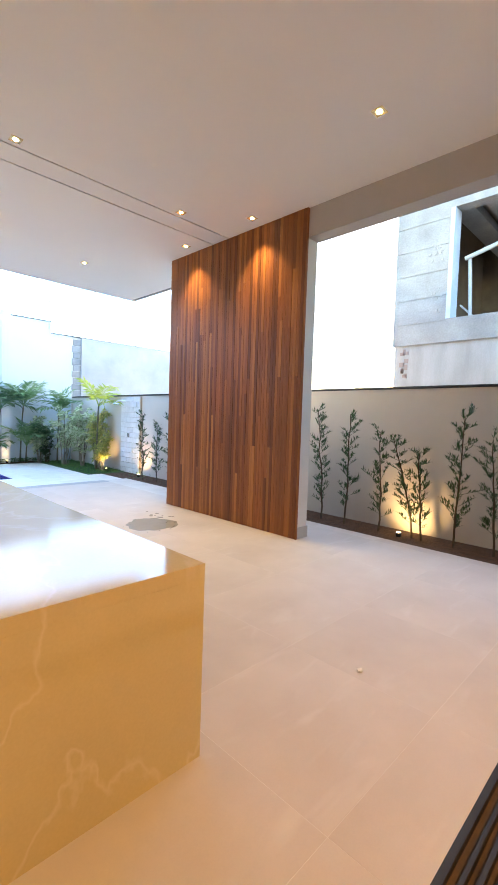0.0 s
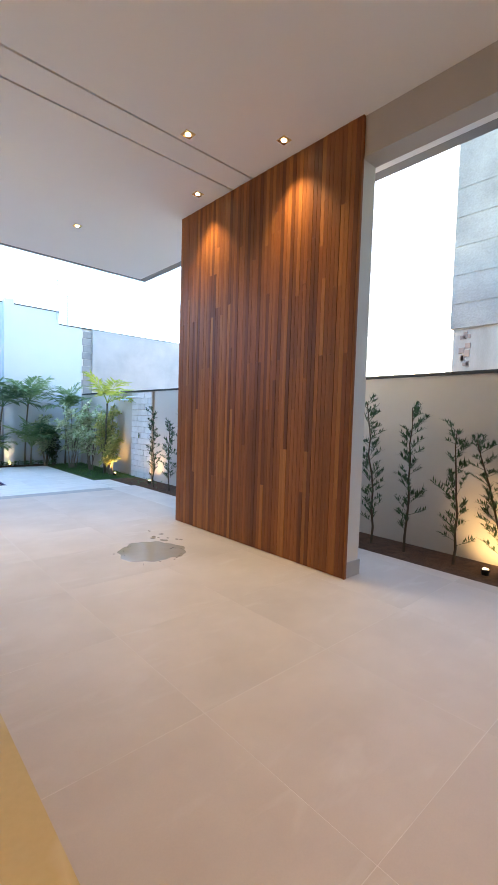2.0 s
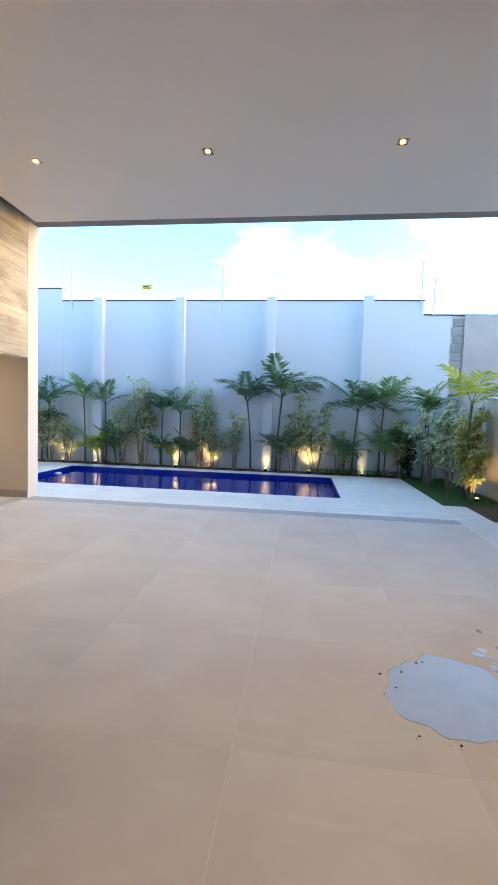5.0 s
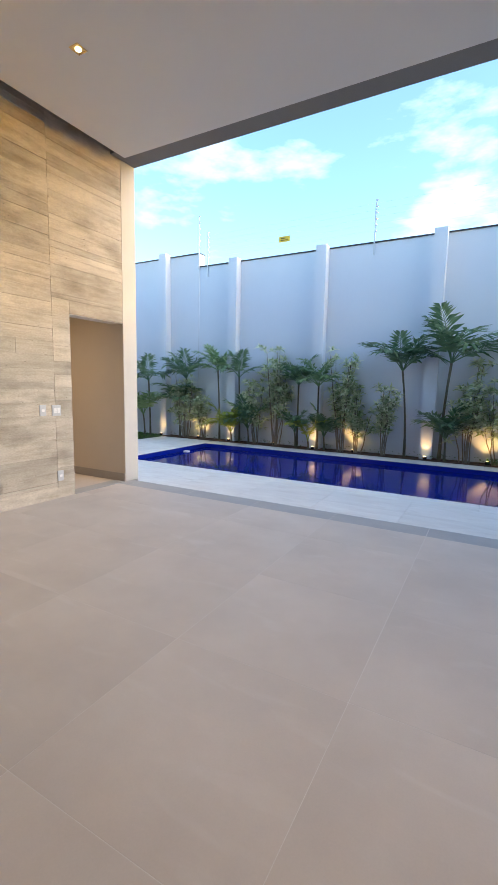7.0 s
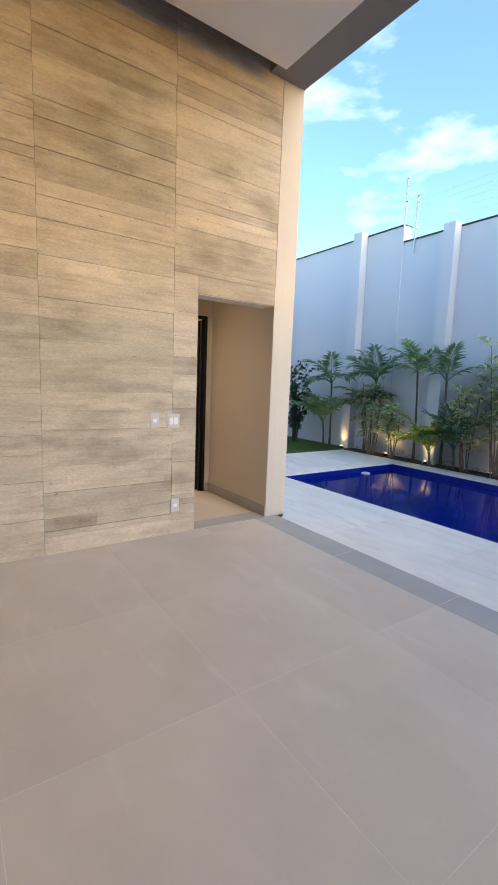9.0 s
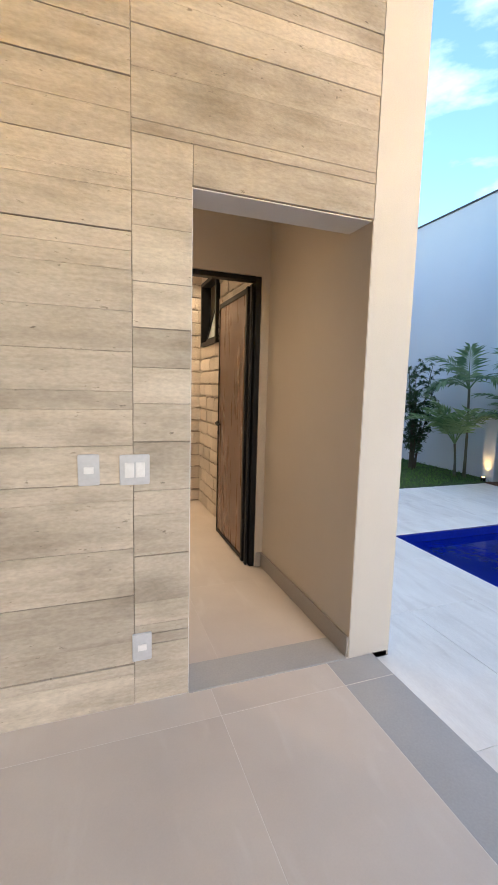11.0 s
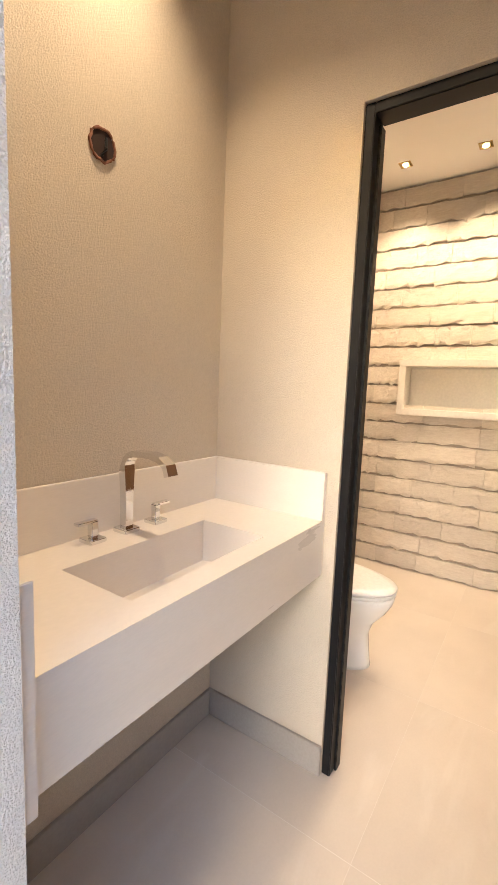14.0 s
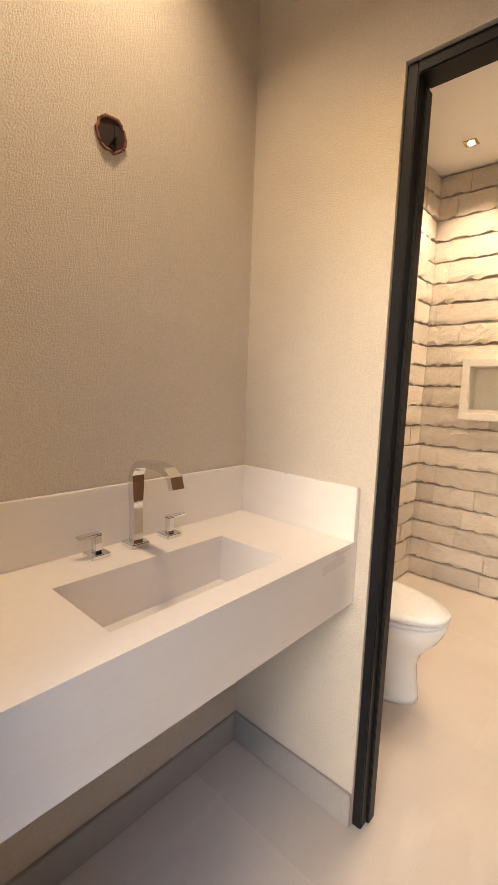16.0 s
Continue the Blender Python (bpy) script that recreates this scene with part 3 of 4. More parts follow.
# ---- washroom ----
structure("wall_alcove", boxes((XB, XI, YB - 0.15, YB, 0, LC)), M_LAV, "beige textured wall behind the basin", "wall")
structure("wall_alcove_east", boxes((XI - 0.004, XI, YB, D0 - 0.04, 0, LC), (XI - 0.004, XI, D0 - 0.04, D1, DH + 0.05, LC)), M_LAV, "beige textured inner wall", "wall")
structure("wall_corridor", boxes((XB - 0.14, XI, D1, 8.19, 0, LC)), M_LAVS, "plain beige painted corridor wall", "wall")
structure("wall_corridor_reveal", boxes((XI, XW - 0.003, D1 - 0.003, D1, 0, DH - 0.004)), M_LAVS, "beige painted reveal", "wall")
structure("wall_door", boxes((XB - 0.09, XB, YB - 0.15, 7.14, 0, LC), (XB - 0.09, XB, 7.14, 7.90, 2.1185, LC), (XB - 0.09, XB, 7.90, D1, 0, LC)), M_LAV,
          "beige textured wall round the black door", "wall")
structure("ceiling_washroom", boxes((XF - 0.15, XI - 0.004, YWS - 0.15, D1, LC, LC + 0.1)), M_CEIL, "white plasterboard washroom ceiling", "ceiling")
structure("baseboard", boxes((XB + 0.012, XI - 0.004, YB, YB + 0.012, 0, 0.11), (XB, XB + 0.012, YB, 7.14, 0, 0.11), (XB, XB + 0.012, 7.905, D1 - 0.012, 0, 0.11),
                             (XB, XW - 0.005, D1 - 0.015, D1 - 0.003, 0, 0.11), bevel=0.002), M_BASEB, "beige porcelain skirting", "baseboard")
structure("threshold", boxes((XI, XW + 0.005, D0 + 0.004, D1 - 0.015, -0.02, 0.006), bevel=0.002), M_EDGE, "grey stone threshold in the opening", "threshold")

# door
d = empty("door_1", (XB, 7.52, 0), "brown wooden door in a black frame, standing open", "door", kind="structure")
part("door_frame", boxes((-0.085, -0.01, -0.38, -0.35, 0, 2.1165), (-0.085, -0.01, 0.342, 0.38, 0, 2.1165), (-0.085, -0.01, -0.35, 0.342, 2.0845, 2.1165), bevel=0.003), M_BLACK, d,
     "black aluminium door frame")
part("door_stop", boxes((-0.082, -0.045, -0.35, -0.341, 0, 2.0715), (-0.082, -0.045, 0.32, 0.335, 0, 2.0715), bevel=0.002), M_BLACK, d)
leaf = part("door_leaf", boxes((-0.855, -0.17, 0.328, 0.352, 0.04, 2.028)), M_DOOR, d, "brown wood door leaf")
part("leaf_edge", boxes((-0.14, -0.105, 0.31, 0.362, 0.006, 2.067), (-0.17, -0.14, 0.322, 0.36, 0.006, 2.067), (-0.875, -0.855, 0.322, 0.36, 0.006, 2.067),
                        (-0.855, -0.17, 0.322, 0.36, 2.027, 2.067), (-0.855, -0.17, 0.322, 0.36, 0.006, 0.04), bevel=0.002), M_BLACK, leaf, "black metal leaf edging")
part("door_handle", boxes((-0.85, -0.81, 0.30, 0.322, 1.0, 1.04), (-0.835, -0.70, 0.285, 0.30, 1.012, 1.03), (-0.848, -0.812, 0.312, 0.322, 0.92, 0.95), bevel=0.003), M_BLACK, leaf,
     "black lever handle")
for z in (0.25, 1.0, 1.8):
    part("hinge", tube([(-0.10, 0.318, z), (-0.10, 0.318, z + 0.09)], 0.009, 8), M_BLACK, d)

# basin unit
van = empty("vanity_counter", (-2.26, 6.65, 0.709), "cream marble washbasin counter fixed between the walls", "basin")
cx = -2.26


def vp(name, bm, label=""):
    ob = part(name, bm, M_COUNTER, van, label)
    ob.location = (-cx, -6.65, -0.709)
    return ob


xa, xb, ya, yb = -2.50, -2.02, 6.81, 7.033
XL, XR = XI - 0.008, XB + 0.004
vp("apron", boxes((XR, XL, 7.08, 7.10, 0.709, 0.873)), "cream marble front apron")
vp("top", boxes((XR, XL, 7.033, 7.10, 0.873, 0.893), (XR, XL, YB + 0.004, ya, 0.873, 0.893), (XR, xa, ya, yb, 0.873, 0.893), (xb, XL, ya, yb, 0.873, 0.893)))
for bx in ((xa - 0.015, xb + 0.015, ya - 0.015, ya, 0.728, 0.873), (xa - 0.015, xb + 0.015, yb, yb + 0.015, 0.728, 0.873), (xa - 0.015, xa, ya, yb, 0.728, 0.873),
           (xb, xb + 0.015, ya, yb, 0.728, 0.873)):
    vp("basin_side", boxes(bx))
bm = boxes((xa, xb, ya, yb, 0.74, 0.763))
for v in bm.verts:
    if v.co.y > 6.9:
        v.co.z += 0.03
vp("basin_floor", bm)
vp("backsplash", boxes((XR + 0.02, XL - 0.02, YB + 0.004, YB + 0.02, 0.893, 1.049), bevel=0.0015))
vp("side_splash", boxes((XR, XR + 0.02, YB + 0.004, 7.10, 0.893, 1.049), bevel=0.0015))
vp("side_splash", boxes((XL - 0.02, XL, YB + 0.004, 7.13, 0.709, 1.049), bevel=0.0015))

tap = empty("basin_tap", (-2.28, 6.715, 0.893), "chrome square basin tap with two lever handles", "tap")
part("base", boxes((-0.027, 0.027, -0.027, 0.027, 0, 0.014), bevel=0.003), M_CHROME, tap)
bm = bmesh.new()
prof = [(0.0, 0.014), (0.0, 0.10), (0.0, 0.172)] + [(0.045 - 0.045 * math.cos(a), 0.175 + 0.05 * math.sin(a)) for a in (0.35, 0.7, 1.05, 1.4)]
prof += [(0.10, 0.227), (0.135, 0.220), (0.158, 0.205), (0.166, 0.180)]
rings = []
for i, (py, pz) in enumerate(prof):
    a, b = Vector(prof[max(i - 1, 0)]), Vector(prof[min(i + 1, len(prof) - 1)])
    t = (b - a).normalized()
    nn = Vector((-t.y, t.x))
    hw = 0.013 if i < 2 else 0.017
    th = 0.012 if i < 3 else 0.008
    rings.append([bm.verts.new((sx * hw, py + nn.x * sg * th, pz + nn.y * sg * th)) for sx, sg in ((-1, -1), (1, -1), (1, 1), (-1, 1))])
for a, b in zip(rings, rings[1:]):
    for k in range(4):
        bm.faces.new((a[k], a[(k + 1) % 4], b[(k + 1) % 4], b[k]))
bm.faces.new(rings[0][::-1])
bm.faces.new(rings[-1])
bmesh.ops.recalc_face_normals(bm, faces=bm.faces[:])
part("spout", bm, M_CHROME, tap)
for s in (-1, 1):
    part("handle", boxes((s * 0.11 - 0.025, s * 0.11 + 0.025, -0.025, 0.025, 0, 0.012), (s * 0.11 - 0.010, s * 0.11 + 0.010, -0.010, 0.010, 0.012, 0.058),
                         (min(s * 0.11 - s * 0.01, s * 0.11 + s * 0.05), max(s * 0.11 - s * 0.01, s * 0.11 + s * 0.05), -0.010, 0.010, 0.052, 0.06), bevel=0.002), M_CHROME, tap)
hole = empty("wall_light_opening", (-2.25, YB, 1.90), "dark round unfinished wiring hole in the wall", "wall hole")
# the wall is not cut: a flat dark disc paints the shade inside the hole
bm = tube([(0, 0.003, 0), (0, 0.001, 0)], [0.036, 0.036], 22)
part("recess", bm, mat("hole_shade", (0.03, 0.012, 0.008), 0.9), hole)
bm = bmesh.new()
rnd = random.Random(2)
pts = [(0.037 * math.cos(a) * rnd.uniform(0.97, 1.1), 0.003, 0.037 * math.sin(a) * rnd.uniform(0.97, 1.12)) for a in [i * math.pi / 11 for i in range(23)]]
pts[-1] = pts[0]
add_tube(bm, pts, 0.004, 6)
part("rim", bm, mat("broken_plaster", (0.24, 0.10, 0.06), 0.9), hole, "broken reddish plaster rim")
part("cable", tube([(-0.01, 0.003, 0.02), (-0.004, 0.012, -0.01), (0.006, 0.006, -0.028)], 0.004, 6), M_BLACK, hole)

# toilet
wc = empty("toilet", (-3.45, 6.56, 0), "white ceramic toilet with closed lid on beige floor", "toilet")


def oval(z, w, y0, y1, n=28, sq=1.0):
    out = []
    for k in range(n):
        a = 2 * math.pi * k / n
        cy = (y0 + y1) / 2
        yy = math.sin(a)
        px = w * math.copysign(abs(math.cos(a)) ** 0.85, math.cos(a)) * (1 - 0.16 * max(0, yy))
        out.append((px, cy + yy * (y1 - y0) / 2, z))
    return out


def loft(rs):
    bm = bmesh.new()
    vs = [[bm.verts.new(p) for p in r] for r in rs]
    for a, b in zip(vs, vs[1:]):
        for k in range(len(a)):
            bm.faces.new((a[k], a[(k + 1) % len(a)], b[(k + 1) % len(a)], b[k]))
    bm.faces.new(vs[0][::-1])
    bm.faces.new(vs[-1])
    return bm


part("bowl", loft([oval(0, 0.125, 0.05, 0.52), oval(0.02, 0.12, 0.05, 0.515), oval(0.16, 0.11, 0.05, 0.50), oval(0.22, 0.125, 0.03, 0.52), oval(0.28, 0.16, 0.02, 0.57),
                   oval(0.33, 0.178, 0.0, 0.60), oval(0.36, 0.182, 0.0, 0.61), oval(0.375, 0.176, 0.0, 0.605)]), M_CERAMIC, wc, "white ceramic bowl", smooth=True)
part("seat", loft([oval(0.378, 0.18, 0.06, 0.61), oval(0.384, 0.184, 0.06, 0.615), oval(0.392, 0.184, 0.06, 0.615), oval(0.396, 0.18, 0.06, 0.61)]), M_WHITE, wc, smooth=True)
part("lid", loft([oval(0.399, 0.182, 0.05, 0.612), oval(0.405, 0.187, 0.05, 0.618), oval(0.414, 0.184, 0.05, 0.614), oval(0.421, 0.15, 0.08, 0.56), oval(0.423, 0.08, 0.15, 0.45)]),
     M_WHITE, wc, "white closed lid", smooth=True)
part("cistern", boxes((-0.18, 0.18, 0.0, 0.045, 0.40, 0.78), bevel=0.012), M_CERAMIC, wc)

# WC shell
structure("wall_wc_far", boxes((XF - 0.2, XF - 0.03, YWS - 0.15, 6.80, 0, LC), (XF - 0.2, XF - 0.03, 7.67, 8.19, 0, LC), (XF - 0.2, XF - 0.03, 6.80, 7.67, 0, 1.20),
                               (XF - 0.2, XF - 0.03, 6.80, 7.67, 1.51, LC)), M_STONEBACK, "rough split stone wall", "wall")
stone_far = bpy.data.objects["wall_wc_far"]
stone_north = structure("wall_wc_north", boxes((XF - 0.03, XB - 0.14, YWN + 0.02, 8.19, 0, 1.78), (XF - 0.03, XB - 0.14, YWN + 0.02, 8.19, 2.45, LC),
                                               (XF - 0.03, -4.62, YWN + 0.02, 8.19, 1.78, 2.45), (-4.0, XB - 0.14, YWN + 0.02, 8.19, 1.78, 2.45)), M_STONEBACK, "rough split stone wall with a window", "wall")
stone_south = structure("wall_wc_south", boxes((XF - 0.03, XB - 0.14, YWS - 0.15, YWS - 0.02, 0, LC)), M_STONEBACK, "rough split stone wall", "wall")
win = empty("window_1", (-4.31, YWN, 1.78), "small black framed frosted window tilted open", "window", kind="structure")
part("window_frame", boxes((-0.31, 0.31, -0.04, 0.06, 0, 0.04), (-0.31, 0.31, -0.04, 0.06, 0.63, 0.67), (-0.31, -0.27, -0.04, 0.06, 0.04, 0.63), (0.27, 0.31, -0.04, 0.06, 0.04, 0.63), bevel=0.002), M_BLACK, win)
bm = boxes((-0.26, 0.26, -0.012, 0.012, 0, 0.03), (-0.26, 0.26, -0.012, 0.012, 0.55, 0.58), (-0.26, -0.23, -0.012, 0.012, 0.03, 0.55), (0.23, 0.26, -0.012, 0.012, 0.03, 0.55))
sash = part("sash", bm, M_BLACK, win)
sash.location, sash.rotation_euler = (0, 0.02, 0.05), (radians(-14), 0, 0)
g = bpy.data.materials.new("frosted_glass")
g.use_nodes = True
gb = g.node_tree.nodes["Principled BSDF"]
gb.inputs["Base Color"].default_value, gb.inputs["Roughness"].default_value, gb.inputs["Transmission Weight"].default_value = (0.9, 0.95, 0.95, 1), 0.35, 0.9
pane = part("pane", boxes((-0.23, 0.23, -0.003, 0.003, 0.03, 0.55)), g, sash)
pane.visible_shadow = False

nic = empty("wall_niche", (XF, 7.235, 1.16), "white stone shampoo niche set in the stone wall", "niche")
part("frame", boxes((-0.03, 0.03, -0.475, 0.475, 0, 0.045), (-0.03, 0.03, -0.475, 0.475, 0.345, 0.39), (-0.03, 0.03, -0.475, -0.43, 0.045, 0.345), (-0.03, 0.03, 0.43, 0.475, 0.045, 0.345), bevel=0.002), M_NICHE, nic)
part("lining", boxes((-0.13, -0.031, -0.43, 0.43, 0.04, 0.05), (-0.13, -0.031, -0.43, 0.43, 0.34, 0.35), (-0.13, -0.031, -0.435, -0.43, 0.05, 0.34), (-0.13, -0.031, 0.43, 0.435, 0.05, 0.34)), M_NICHE, nic)
part("back", boxes((-0.14, -0.131, -0.435, 0.435, 0.04, 0.35)), M_NICHE, nic)
for y in (6.77, 7.22, 7.68):
    downlight(XF + 0.30, y, LC, small=True)
    spot((XF + 0.30, y, LC - 0.02), (XF + 0.15, y, 0), 12, 110, 0.8, WARM2, 0.02)
# added fill lamp mid-room to brighten the walls; its fitting is made up too
spot((-3.55, 7.2, LC - 0.02), (-3.55, 7.2, 0), 6, 150, 0.9, WARM2, 0.03)
downlight(-3.55, 7.2, LC, small=True)
for x, y, watts in ((-2.18, 6.87, 11), (-2.18, 7.33, 3)):
    downlight(x, y, LC, small=True)
    spot((x, y, LC - 0.02), (x, y, 0), watts, 112, 0.9, WARM2, 0.015)

# ---- neighbour building ----
nb = empty("concrete_building", (9, 0, -0.5), "unfinished weathered concrete building with a large opening", "building")


def nbp(name, bm, m, label=""):
    ob = part(name, bm, m, nb, label)
    ob.location = (-9, 0, 0.5)
    return ob


nbp("lower_wall", boxes((9.05, 9.3, -9, 3.58, -0.5, 3.12)), M_BUILDLO, "stained rendered lower wall")
nbp("wall", boxes((9.0, 9.3, 2.52, 3.62, 3.12, 7.0), (9.0, 9.3, -9, 2.52, 3.12, 3.58), (9.0, 9.3, -9, 2.52, 5.72, 7.0)), M_BUILD, "weathered formwork concrete")
# inner faces in one brown, darker than the outer concrete
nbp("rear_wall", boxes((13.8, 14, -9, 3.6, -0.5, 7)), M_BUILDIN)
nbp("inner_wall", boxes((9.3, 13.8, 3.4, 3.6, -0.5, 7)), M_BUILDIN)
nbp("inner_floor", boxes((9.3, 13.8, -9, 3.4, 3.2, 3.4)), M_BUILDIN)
nbp("opening_reveal", boxes((8.985, 9.31, 2.44, 2.525, 3.58, 5.72)), mat("pale_cement", (0.62, 0.66, 0.72), 0.9), "pale cement opening edge")
for i in range(8):
    nbp("joist", boxes((9.3, 13.8, 2.2 - i * 0.62, 2.62 - i * 0.62, 5.74, 5.92)), M_BUILD)
nbp("roof", boxes((8.9, 14.1, -9, 3.7, 7.0, 7.15)), M_BUILD)
nbp("pole", tube([(9.35, 2.18, 3.5), (9.35, 2.25, 4.85)], 0.035, 8), M_PIPE)
nbp("pole", tube([(9.3, 2.32, 4.78), (9.3, 1.55, 4.98)], 0.045, 8), M_PIPE)
nbp("pole", tube([(9.4, 2.4, 3.9), (9.4, 2.0, 3.5)], 0.02, 6), M_PIPE)
for i, z in enumerate((3.55, 4.05, 4.55, 5.05, 5.55)):
    nbp("formwork_ridge", boxes((8.988, 9.0, 2.53, 3.6, z, z + 0.012)), M_BUILD)
rnd = random.Random(8)
for i in range(34):
    y, z = rnd.gauss(2.72, 0.10), rnd.choice((4.85, 4.0, 4.9)) + rnd.gauss(0, 0.12)
    nbp("broken_edge_chip", boxes((8.985, 9.0, y, y + rnd.uniform(0.015, 0.05), z, z + rnd.uniform(0.01, 0.03))), M_BUILDLO)
for i in range(10):
    y, z = 3.42 - rnd.uniform(0, 0.16), 2.25 + rnd.uniform(0, 0.7)
    nbp("exposed_brick", boxes((9.035, 9.05, y, y + rnd.uniform(0.04, 0.10), z, z + rnd.uniform(0.04, 0.12))), M_BRICK, "exposed broken brick")

# ---- electric fence ----
def fence_post(x, z0, z1, y=YP - 0.025):
    e = empty("electric_fence_post", (x, y, z0), "thin white electric fence post on the wall", "fence post", "electric fence posts")
    part("pole", boxes((-0.012, 0.012, -0.012, 0.012, 0, z1 - z0)), M_STEEL, e)
    n = 6
    for k in range(n):
        z = (z1 - z0) * (0.42 + 0.56 * k / (n - 1))
        part("insulator", tube([(0.012, 0, z), (0.024, 0, z), (0.036, 0, z), (0.042, 0, z)], [0.008, 0.016, 0.016, 0.008], 6), M_WHITE, e)


for x, za, zb in ((-3.86, 4.15, 5.4), (-3.60, 3.96, 5.0), (0.41, 3.97, 5.02), (5.21, 3.98, 5.08), (5.50, 3.82, 4.72)):
    fence_post(x, za, zb)
for xa2, xb2, za, zb in ((-3.6, 0.41, 4.4, 4.44), (0.41, 5.21, 4.44, 4.46)):
    for k in range(5):
        z = za + k * 0.125
        bmw = tube([(xa2, YP - 0.03, z), ((xa2 + xb2) / 2, YP - 0.03, z - 0.01), (xb2, YP - 0.03, z + zb - za)], 0.0012, 4)
        tagged(part("fence_wire", bmw, M_STEEL), "thin steel electric fence wire above the wall", "wire", "fence wires")
sg = empty("warning_sign", (-1.56, YP - 0.032, 4.48), "small yellow warning plate hanging on the fence wires", "sign")
part("plate", boxes((-0.13, 0.13, -0.003, 0, 0, 0.12), bevel=0.001), M_YELLOW, sg)
part("print", boxes((-0.09, 0.02, -0.006, -0.004, 0.07, 0.09), (-0.09, 0.08, -0.006, -0.004, 0.03, 0.045)), M_BLACK, sg)
cj = part("wall_cable", tube([(-3.86, YP - 0.006, 4.2), (-3.87, YP - 0.006, 2.5), (-3.9, YP - 0.006, 0)], 0.006, 5), M_STEEL)
tagged(cj, "thin grey cable running down the wall", "cable")


# ---- plants ----
def blade(bm, p, d, up, length, width, droop=0.0):
    """One folded leaf blade of four corners and a mid-rib."""
    d = d.normalized()
    s = d.cross(up)
    s = s.normalized() if s.length > 1e-4 else Vector((1, 0, 0))
    n = s.cross(d).normalized()
    a = bm.verts.new(p)
    m1 = p + d * length * 0.45 + Vector((0, 0, -droop * length * 0.2))
    b = bm.verts.new(m1 + s * width / 2 + n * width * 0.15)
    c = bm.verts.new(m1 - s * width / 2 + n * width * 0.15)
    t = bm.verts.new(p + d * length + Vector((0, 0, -droop * length)))
    m = bm.verts.new(m1)
    bm.faces.new((a, m, b))
    bm.faces.new((a, c, m))
    bm.faces.new((b, m, t))
    bm.faces.new((m, c, t))


def frond(length, rnd, rise, bend, pairs=17, width=0.034, leaflet=0.30):
    """One feather leaf: a stalk that leaves at the angle rise and arches over by bend, with leaflets on both sides."""
    bm = bmesh.new()
    n = 10
    pts = [Vector((0, 0, 0))]
    for i in range(n):
        a = rise - bend * ((i + 0.5) / n) ** 1.3
        pts.append(pts[-1] + Vector((math.cos(a), 0, math.sin(a))) * length / n)
    add_tube(bm, pts, [0.011 * (1 - 0.8 * i / n) + 0.0015 for i in range(n + 1)], 4)
    for k in range(pairs):
        u = 0.24 + 0.76 * k / (pairs - 1)
        i = min(int(u * n), n - 1)
        p = pts[i].lerp(pts[i + 1], u * n - i)
        t = (pts[i + 1] - pts[i]).normalized()
        up = Vector((-t.z, 0, t.x))
        w = (u - 0.24) / 0.76
        ll = leaflet * (0.55 + 0.6 * math.sin(math.pi * min(1, w * 0.8 + 0.15))) * rnd.uniform(0.85, 1.1)
        for s in (-1, 1):
            d = t * (0.45 + 0.6 * w) + Vector((0, s, 0)) * (0.95 - 0.45 * w) + up * rnd.uniform(0.05, 0.3)
            blade(bm, p, d, up, ll, width * rnd.uniform(0.8, 1.15), rnd.uniform(0.15, 0.5))
    return bm


def palm(x, y, h, r, n, leafm, seed, label, lean=(0, 0), thick=0.022):
    rnd = random.Random(seed)
    e = empty("palm_tree", (x, y, -0.03), label, "palm", "palms along the wall")
    top = Vector((lean[0], lean[1], h))
    pts = [(top.x * u * u, top.y * u * u, h * u) for u in (0, 0.25, 0.5, 0.75, 1)]
    part("trunk", tube(pts, [thick * 1.4, thick, thick * 0.9, thick * 0.8, thick * 0.9], 7), M_TRUNK, e, smooth=True)
    turn = rnd.uniform(-0.2, 0.2)
    for k in range(n):
        low = h < 0.7
        rise = rnd.uniform(1.0, 1.5) if low or k % 2 == 0 else rnd.uniform(0.5, 1.1)
        f = part("frond", frond(r * rnd.uniform(0.95, 1.4), rnd, rise, rnd.uniform(0.5, 1.5), 17, 0.05 * (r / 0.7), 0.5 * r), leafm, e)
        f.location = top
        # the wall behind leaves them the open side
        f.rotation_euler = (rnd.uniform(-0.2, 0.2), 0, math.pi * (0.93 + 1.14 * (k + 0.5 + rnd.uniform(-0.3, 0.3)) / n) + turn)
    return e


